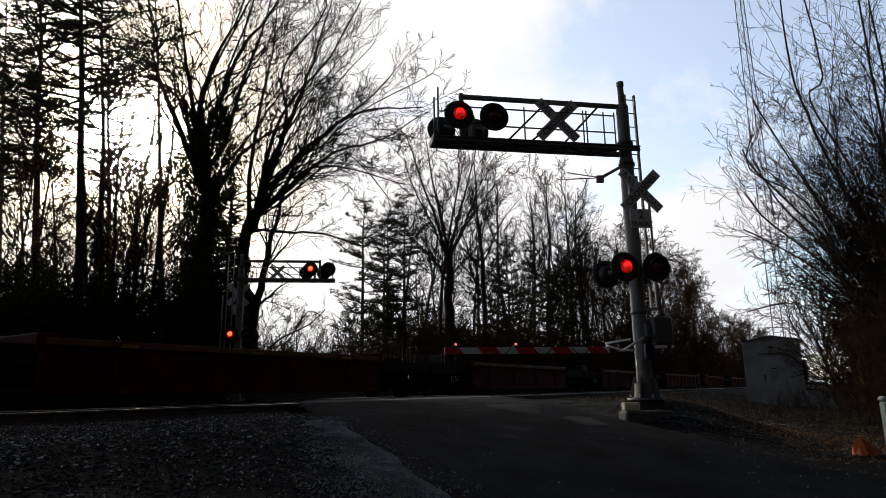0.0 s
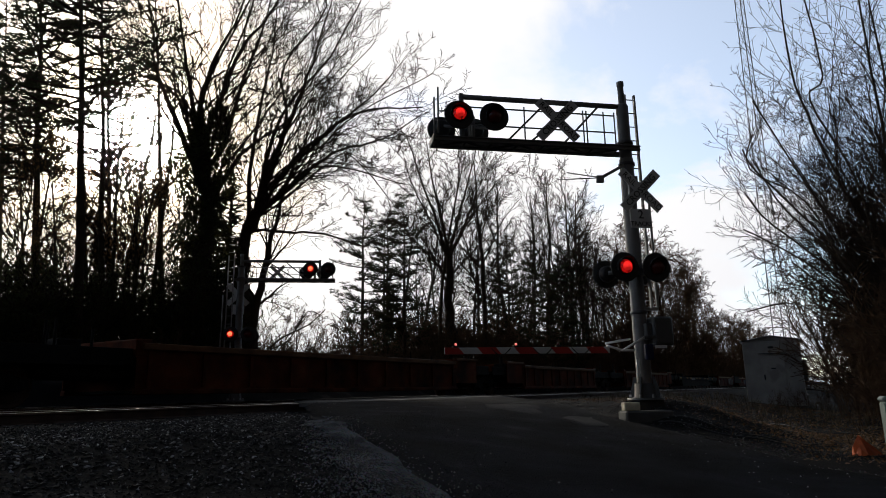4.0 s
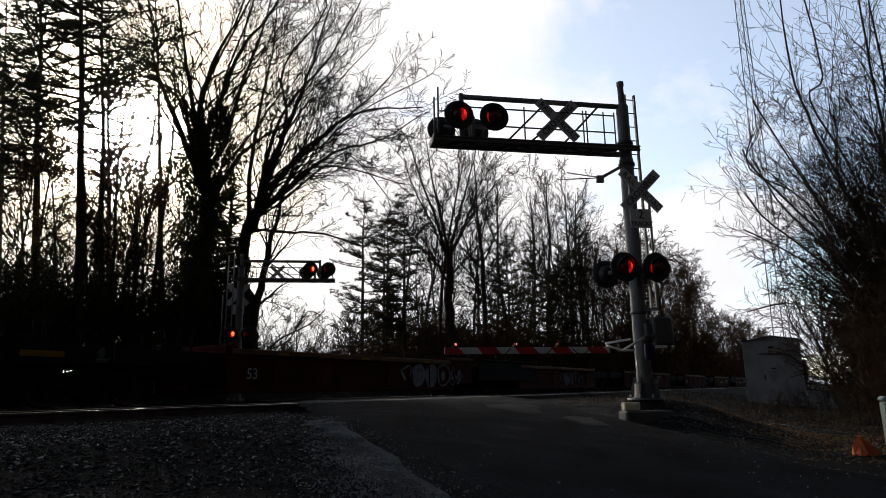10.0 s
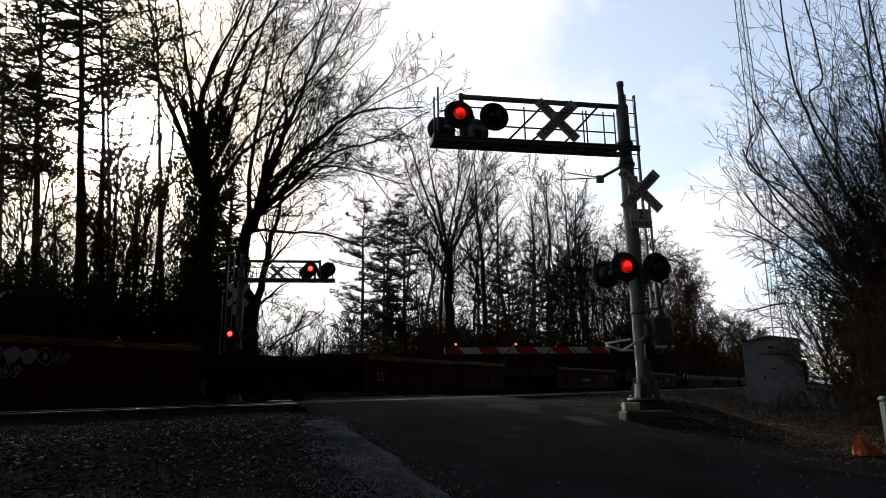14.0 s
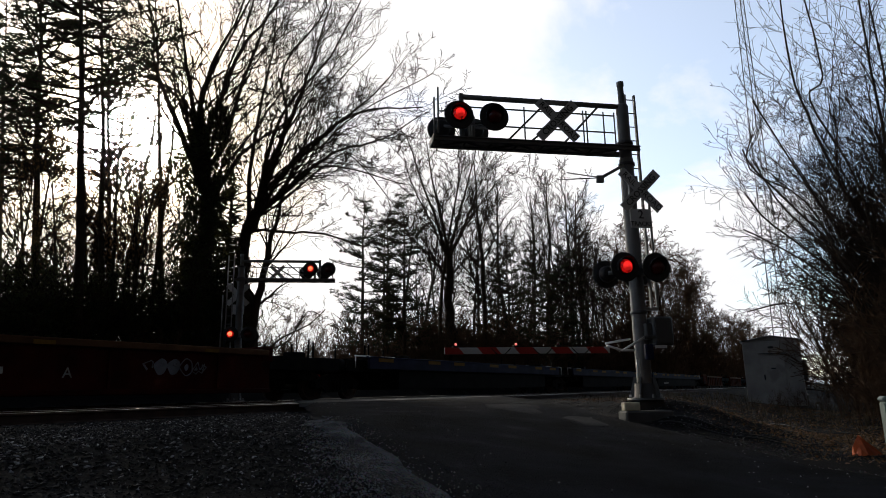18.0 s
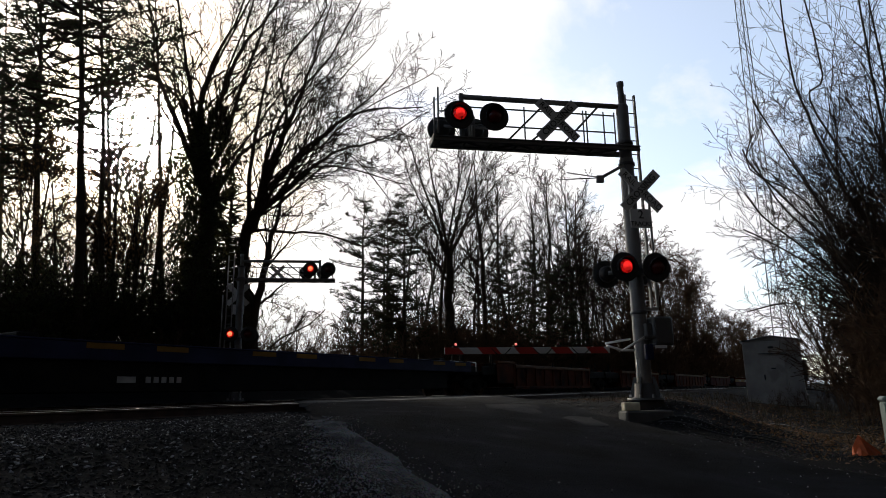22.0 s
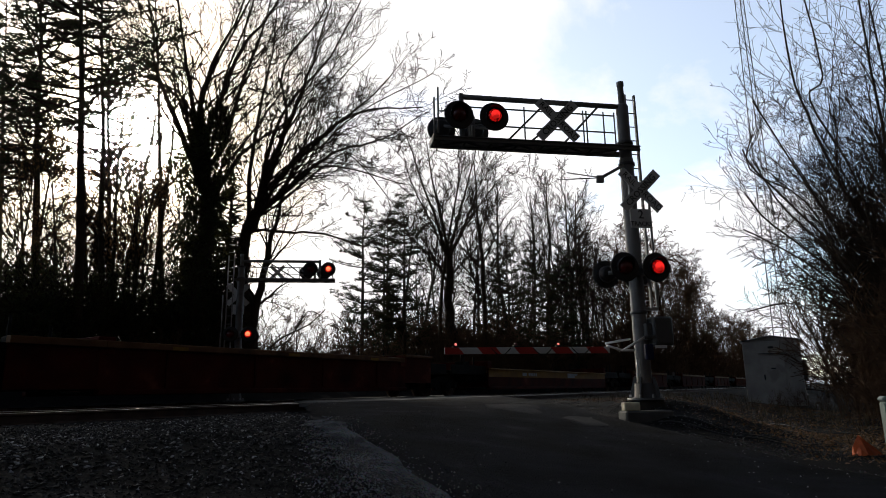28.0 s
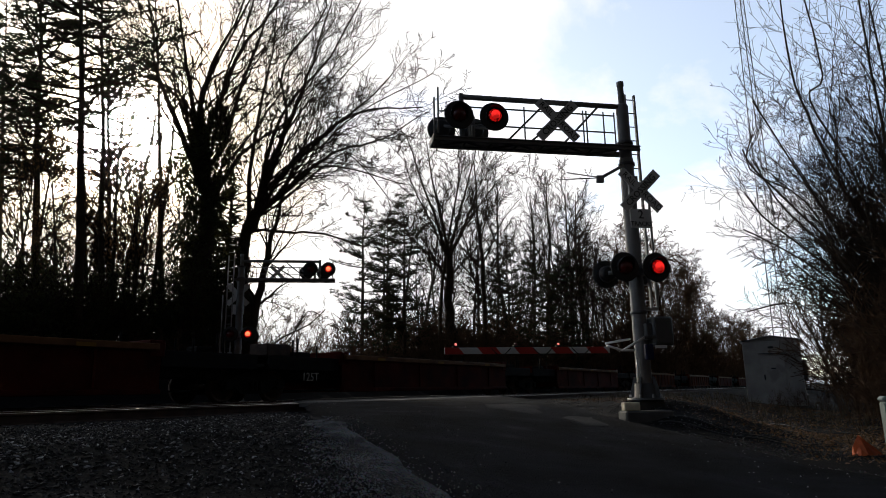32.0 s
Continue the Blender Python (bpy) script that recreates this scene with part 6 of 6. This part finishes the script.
# ---- loose stones of the ballast and the verge ----
def stones():
    rng = random.Random(8)
    base = []
    for k in range(6):
        vs = []
        for z, r, n in ((-0.5, 0.5, 4), (0.1, 0.62, 4), (0.5, 0.25, 3)):
            for i in range(n):
                a = 2 * math.pi * i / n + rng.uniform(-0.4, 0.4) + z
                q = r * rng.uniform(0.75, 1.25)
                vs.append((q * math.cos(a), q * math.sin(a) * rng.uniform(0.5, 1.0), z * rng.uniform(0.35, 0.7)))
        fs = [(0, 1, 5, 4), (1, 2, 6, 5), (2, 3, 7, 6), (3, 0, 4, 7), (4, 5, 8), (5, 6, 9, 8), (6, 7, 10, 9), (7, 4, 8, 10), (8, 9, 10)]
        base.append((vs, fs))
    sh = Shape()
    made = 0
    while made < 18000:
        near = rng.random() < 0.72
        s = rng.uniform(0.5, 12) if near else rng.uniform(0.5, 38)
        n = rng.uniform(1.3, 9.6) if near else rng.uniform(1.3, 17.5)
        p = on_track(s, n)
        if p.y < 2.2 or p.x > 0.72 * p.y + 0.6 or p.x < -0.75 * p.y - 0.6:
            continue
        if road_clear(p.x, p.y) < 0.25 and not (road_clear(p.x, p.y) > 0.02 and rng.random() < 0.5):
            continue
        if p.x > edge_x(RIGHT_EDGE, p.y) and rng.random() < 0.1:
            continue
        if abs(abs(n - NEAR_TRACK) - 0.7525) < 0.09 or abs(abs(n - FAR_TRACK) - 0.7525) < 0.09:
            continue
        if n > 7.9 and rng.random() < 0.88 and not n > 17.0:
            continue
        size = rng.uniform(0.012, 0.031) * (1.0 if n > 3.5 else rng.uniform(0.4, 0.9))
        vs, fs = base[rng.randrange(6)]
        m = Matrix.Translation((p.x, p.y, ground_z(p.x, p.y) + size * 0.25)) @ Euler((rng.uniform(-0.5, 0.5), rng.uniform(-0.5, 0.5), rng.uniform(0, 6.3))).to_matrix().to_4x4() @ Matrix.Diagonal((size * rng.uniform(1.0, 1.7), size, size * rng.uniform(0.45, 1.0), 1))
        sh.add([tuple(m @ Vector(v)) for v in vs], fs)
        made += 1
    # the small broken stuff between them
    for _ in range(40000):
        s, n = rng.uniform(0.5, 13), rng.uniform(1.3, 9.6)
        p = on_track(s, n)
        if p.y < 2.2 or p.x > 0.72 * p.y + 0.6 or p.x < -0.75 * p.y - 0.6 or road_clear(p.x, p.y) < 0.1 or (n > 7.9 and rng.random() < 0.8):
            continue
        r, a = rng.uniform(0.007, 0.02), rng.uniform(0, 6.3)
        z = ground_z(p.x, p.y)
        lean = (rng.uniform(-0.5, 0.5) * r, rng.uniform(-0.5, 0.5) * r)
        sh.add([(p.x + r * math.cos(a + k * 2.1), p.y + r * rng.uniform(0.5, 1.0) * math.sin(a + k * 2.1), z - 0.004) for k in range(3)] + [(p.x + lean[0], p.y + lean[1], z + r * rng.uniform(0.5, 1.1))], [(0, 1, 3), (1, 2, 3), (2, 0, 3)])
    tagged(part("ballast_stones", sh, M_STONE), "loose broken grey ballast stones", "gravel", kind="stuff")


stones()


def shoulder():
    """Fine pale gravel along the road's edge."""
    sh, rows, w = Shape(), [], 8
    for k in range(66):
        y = -1.92 + 0.24 * k
        x1 = edge_x(LEFT_EDGE, y) + 0.1
        width = 1.15 * (0.75 + 0.35 * noise.noise((y * 0.8, 2.0, 5.0))) * (1 - 0.8 * min(1.0, max(0, k - 18) / 22))
        rows += [(x1 - width * i / w + (0.08 * noise.noise((y * 3, i * 1.0, 1.0)) if i == w else 0), y, ground_z(x1 - width * i / w, y) + 0.016 - (0.024 if i == w else 0.0)) for i in range(w + 1)]
    sh.add(rows, [(k * (w + 1) + i, k * (w + 1) + i + 1, (k + 1) * (w + 1) + i + 1, (k + 1) * (w + 1) + i) for k in range(65) for i in range(w)], True)
    rng = random.Random(44)
    st = Shape()
    for _ in range(25000):
        y = 2.4 + 6.4 * rng.random() ** 1.3 if rng.random() > 0.2 else rng.uniform(-1.9, 2.9)
        u = rng.random() * rng.random()
        clump = noise.noise((y * 1.6, u * 2.0, 8.0))
        if clump < -0.22 + 0.25 * rng.random() - 0.3:
            continue
        x = edge_x(LEFT_EDGE, y) + 0.1 - 1.6 * u * (1 - 0.13 * max(0.0, y - 2.4)) + 0.12 * clump
        r = rng.uniform(0.004, 0.012)
        z = ground_z(x, y) + 0.016
        if rng.random() < 0.05:
            x = edge_x(LEFT_EDGE, y) + 0.45 * rng.random() ** 3
            z = road_z(x, y) + 0.02
        a = rng.uniform(0, 6.3)
        st.add([(x + r * math.cos(a + k * 2.1), y + r * math.sin(a + k * 2.1), z - 0.003) for k in range(3)] + [(x, y, z + r * 0.8)], [(0, 1, 3), (1, 2, 3), (2, 0, 3)])
    tagged(part("gravel_chips", st, M_CHIP), "small pale gravel chips beside the road", "gravel", kind="stuff")
    tagged(part("gravel_shoulder", sh, M_FINE), "pale fine gravel beside the road", "gravel", kind="structure")


shoulder()


def litter():
    """Dead leaves and dry grass on the verge by the shrubs."""
    rng = random.Random(18)
    lf, gr = Shape(), Shape()
    for k in range(30000):
        x, y = (rng.uniform(3.5, 10), rng.uniform(5, 13)) if k % 2 else (rng.uniform(3.5, 15), rng.uniform(6, 24))
        if x > 0.75 * y + 0.8 or x < edge_x(RIGHT_EDGE, y) + rng.uniform(0.3, 3.2) + 0.5 * smooth(9.5, 11.5, y):
            continue
        c = Vector((x, y, ground_z(x, y) + rng.uniform(0.005, 0.04)))
        a = rand_dir(rng)
        a.z *= 0.7
        b = a.cross(Vector((0, 0, 1))).normalized()
        s = rng.uniform(0.018, 0.044)
        lf.add([tuple(c - a * s), tuple(c + b * s * 0.5), tuple(c + a * s), tuple(c - b * s * 0.5)], [(0, 1, 2, 3)])
    for _ in range(2200):
        x, y = rng.uniform(4.5, 17), rng.uniform(8, 30)
        if x > 0.75 * y + 0.8 or x < edge_x(RIGHT_EDGE, y) + rng.uniform(1.6, 6.5):
            continue
        c = Vector((x, y, ground_z(x, y)))
        for _ in range(3):
            d = Vector((rng.uniform(-0.5, 0.5), rng.uniform(-0.5, 0.5), 1)) * rng.uniform(0.08, 0.3)
            w = Vector((rng.uniform(-1, 1), rng.uniform(-1, 1), 0)).normalized() * 0.008
            gr.add([tuple(c - w), tuple(c + w), tuple(c + d)], [(0, 1, 2)])
    tagged(part("leaf_litter", lf, M_DEAD), "brown fallen leaves on the verge", "leaves", kind="stuff")
    tagged(part("dry_grass", gr, M_GRASS), "thin dry winter grass on the verge", "grass", kind="stuff")


litter()


def verge_stones():
    """Stones and grit thrown over the verge between the road, the signal and the house."""
    rng = random.Random(63)
    sh = Shape()
    for k in range(9000):
        y = rng.uniform(6.5, 14.5)
        x = edge_x(RIGHT_EDGE, y) + 0.05 + 4.2 * rng.random() * rng.random()
        if noise.noise((x * 0.9, y * 0.9, 6.0)) < -0.15 + 0.3 * rng.random() - 0.1 or x > 0.7 * y + 0.4:
            continue
        r, a, z = rng.uniform(0.006, 0.022) * rng.uniform(0.6, 1.2), rng.uniform(0, 6.3), ground_z(x, y)
        tip = (x + rng.uniform(-0.5, 0.5) * r, y + rng.uniform(-0.5, 0.5) * r, z + r * rng.uniform(0.5, 1.0))
        sh.add([(x + r * math.cos(a + k * 1.57), y + 0.8 * r * math.sin(a + k * 1.57), z - 0.004) for k in range(4)] + [tip], [(0, 1, 4), (1, 2, 4), (2, 3, 4), (3, 0, 4)])
    tagged(part("verge_stones", sh, M_VERGE), "loose grey stones and grit on the verge", "gravel", kind="stuff")


verge_stones()


def road_grit():
    """Loose chips strewn over the asphalt, thickest along its edges."""
    rng = random.Random(52)
    sh = Shape()
    for _ in range(2600):
        y = 3.2 + 11.0 * rng.random() ** 1.2
        l, r = edge_x(LEFT_EDGE, y), edge_x(RIGHT_EDGE, y)
        u = rng.random()
        f = 1 - 0.35 * u * u if rng.random() < 0.6 else (0.3 * u * u if rng.random() < 0.85 else u)
        x = l + (r - l) * (0.03 + 0.94 * f)
        q, a, z = rng.uniform(0.004, 0.013), rng.uniform(0, 6.3), road_z(x, y) + 0.02
        sh.add([(x + q * math.cos(a + k * 2.1), y + q * math.sin(a + k * 2.1), z) for k in range(3)] + [(x + rng.uniform(-0.4, 0.4) * q, y, z + q * rng.uniform(0.5, 1.0))], [(0, 1, 3), (1, 2, 3), (2, 0, 3)])
    tagged(part("road_grit", sh, M_STONE), "loose grit strewn along the road's edges", "gravel", kind="stuff")


road_grit()


def road_cracks():
    """Sealed and open cracks wandering over the asphalt."""
    rng = random.Random(31)
    sh = Shape()
    for k in range(11):
        y = rng.uniform(4.5, 15)
        l, r = edge_x(LEFT_EDGE, y), edge_x(RIGHT_EDGE, y)
        x = l + (r - l) * rng.uniform(0.05, 0.9)
        a = rng.uniform(0, 6.28) if k % 3 else 1.75 + rng.uniform(-0.2, 0.2)
        w = rng.uniform(0.002, 0.0045)
        prev = None
        for i in range(rng.randint(10, 26)):
            a += rng.uniform(-0.3, 0.3)
            nx, ny = x + 0.14 * math.cos(a), y + 0.14 * math.sin(a)
            if not edge_x(LEFT_EDGE, ny) + 0.15 < nx < edge_x(RIGHT_EDGE, ny) - 0.15:
                break
            z = road_z(nx, ny) + 0.026
            px, py = -math.sin(a) * w, math.cos(a) * w
            pair = ((nx + px, ny + py, z), (nx - px, ny - py, z))
            if prev:
                sh.add([prev[0], prev[1], pair[1], pair[0]], [(0, 1, 2, 3)])
            prev, x, y = pair, nx, ny
    ob = part("road_cracks", sh, M_CRACK)
    tagged(ob, "dark sealed cracks wandering over the asphalt", "cracks", kind="stuff")


road_cracks()


# ---- what moves: the train with its wheels, and the flashing lenses ----
def motions():
    across = CAR_AXES
    for car, t0, L in CARS:
        walk(car, [(t, Matrix.Translation(on_track(PASS_S + SPEED * (t0 - t), FAR_TRACK, RAIL_TOP)) @ across) for t in (0.0, 32.0)])
    start = {car: t0 for car, t0, L in CARS}
    spin = SPEED / 0.42
    for w, dx, car, x in WHEELS:
        t_pass = start[car] + dx / SPEED
        lo, hi = max(0.0, t_pass - 3.2), min(32.0, t_pass + 0.6)
        if hi <= lo:
            lo, hi = 0.0, 0.0
        rows, t, k = [], lo, 0
        if lo > 0:
            rows.append((0.0, Matrix.Translation((dx, 0, 0.42))))
        while t <= hi + 1e-6:
            rows.append((t, Matrix.Translation((dx, 0, 0.42)) @ Matrix.Rotation(-spin * (t - lo), 4, "Y")))
            t += 1 / 30
        if rows[-1][0] < 32.0:
            rows.append((32.0, rows[-1][1]))
        walk(w, rows)
    # two sets of lenses in turn, one change every 0.683 s
    period, first = 1.366, 0.45
    for lens, group in FLASHERS:
        if group == 2:
            continue
        loc = lens.matrix_basis.translation.copy()

        def at(deg):
            return Matrix.Translation(loc) @ Matrix.Rotation(radians(deg), 4, "Z")
        rows, lit = [(0.0, at(0 if group == 0 else 180))], group == 0
        t = first
        while t < 31.9:
            a, b = (0, 180) if lit else (180, 360)
            for i in range(4):
                rows.append((t - 0.05 + i / 30, at(a + (b - a) * i / 3)))
            lit = not lit
            t += period / 2
        rows.append((32.0, rows[-1][1]))
        walk(lens, rows)


motions()
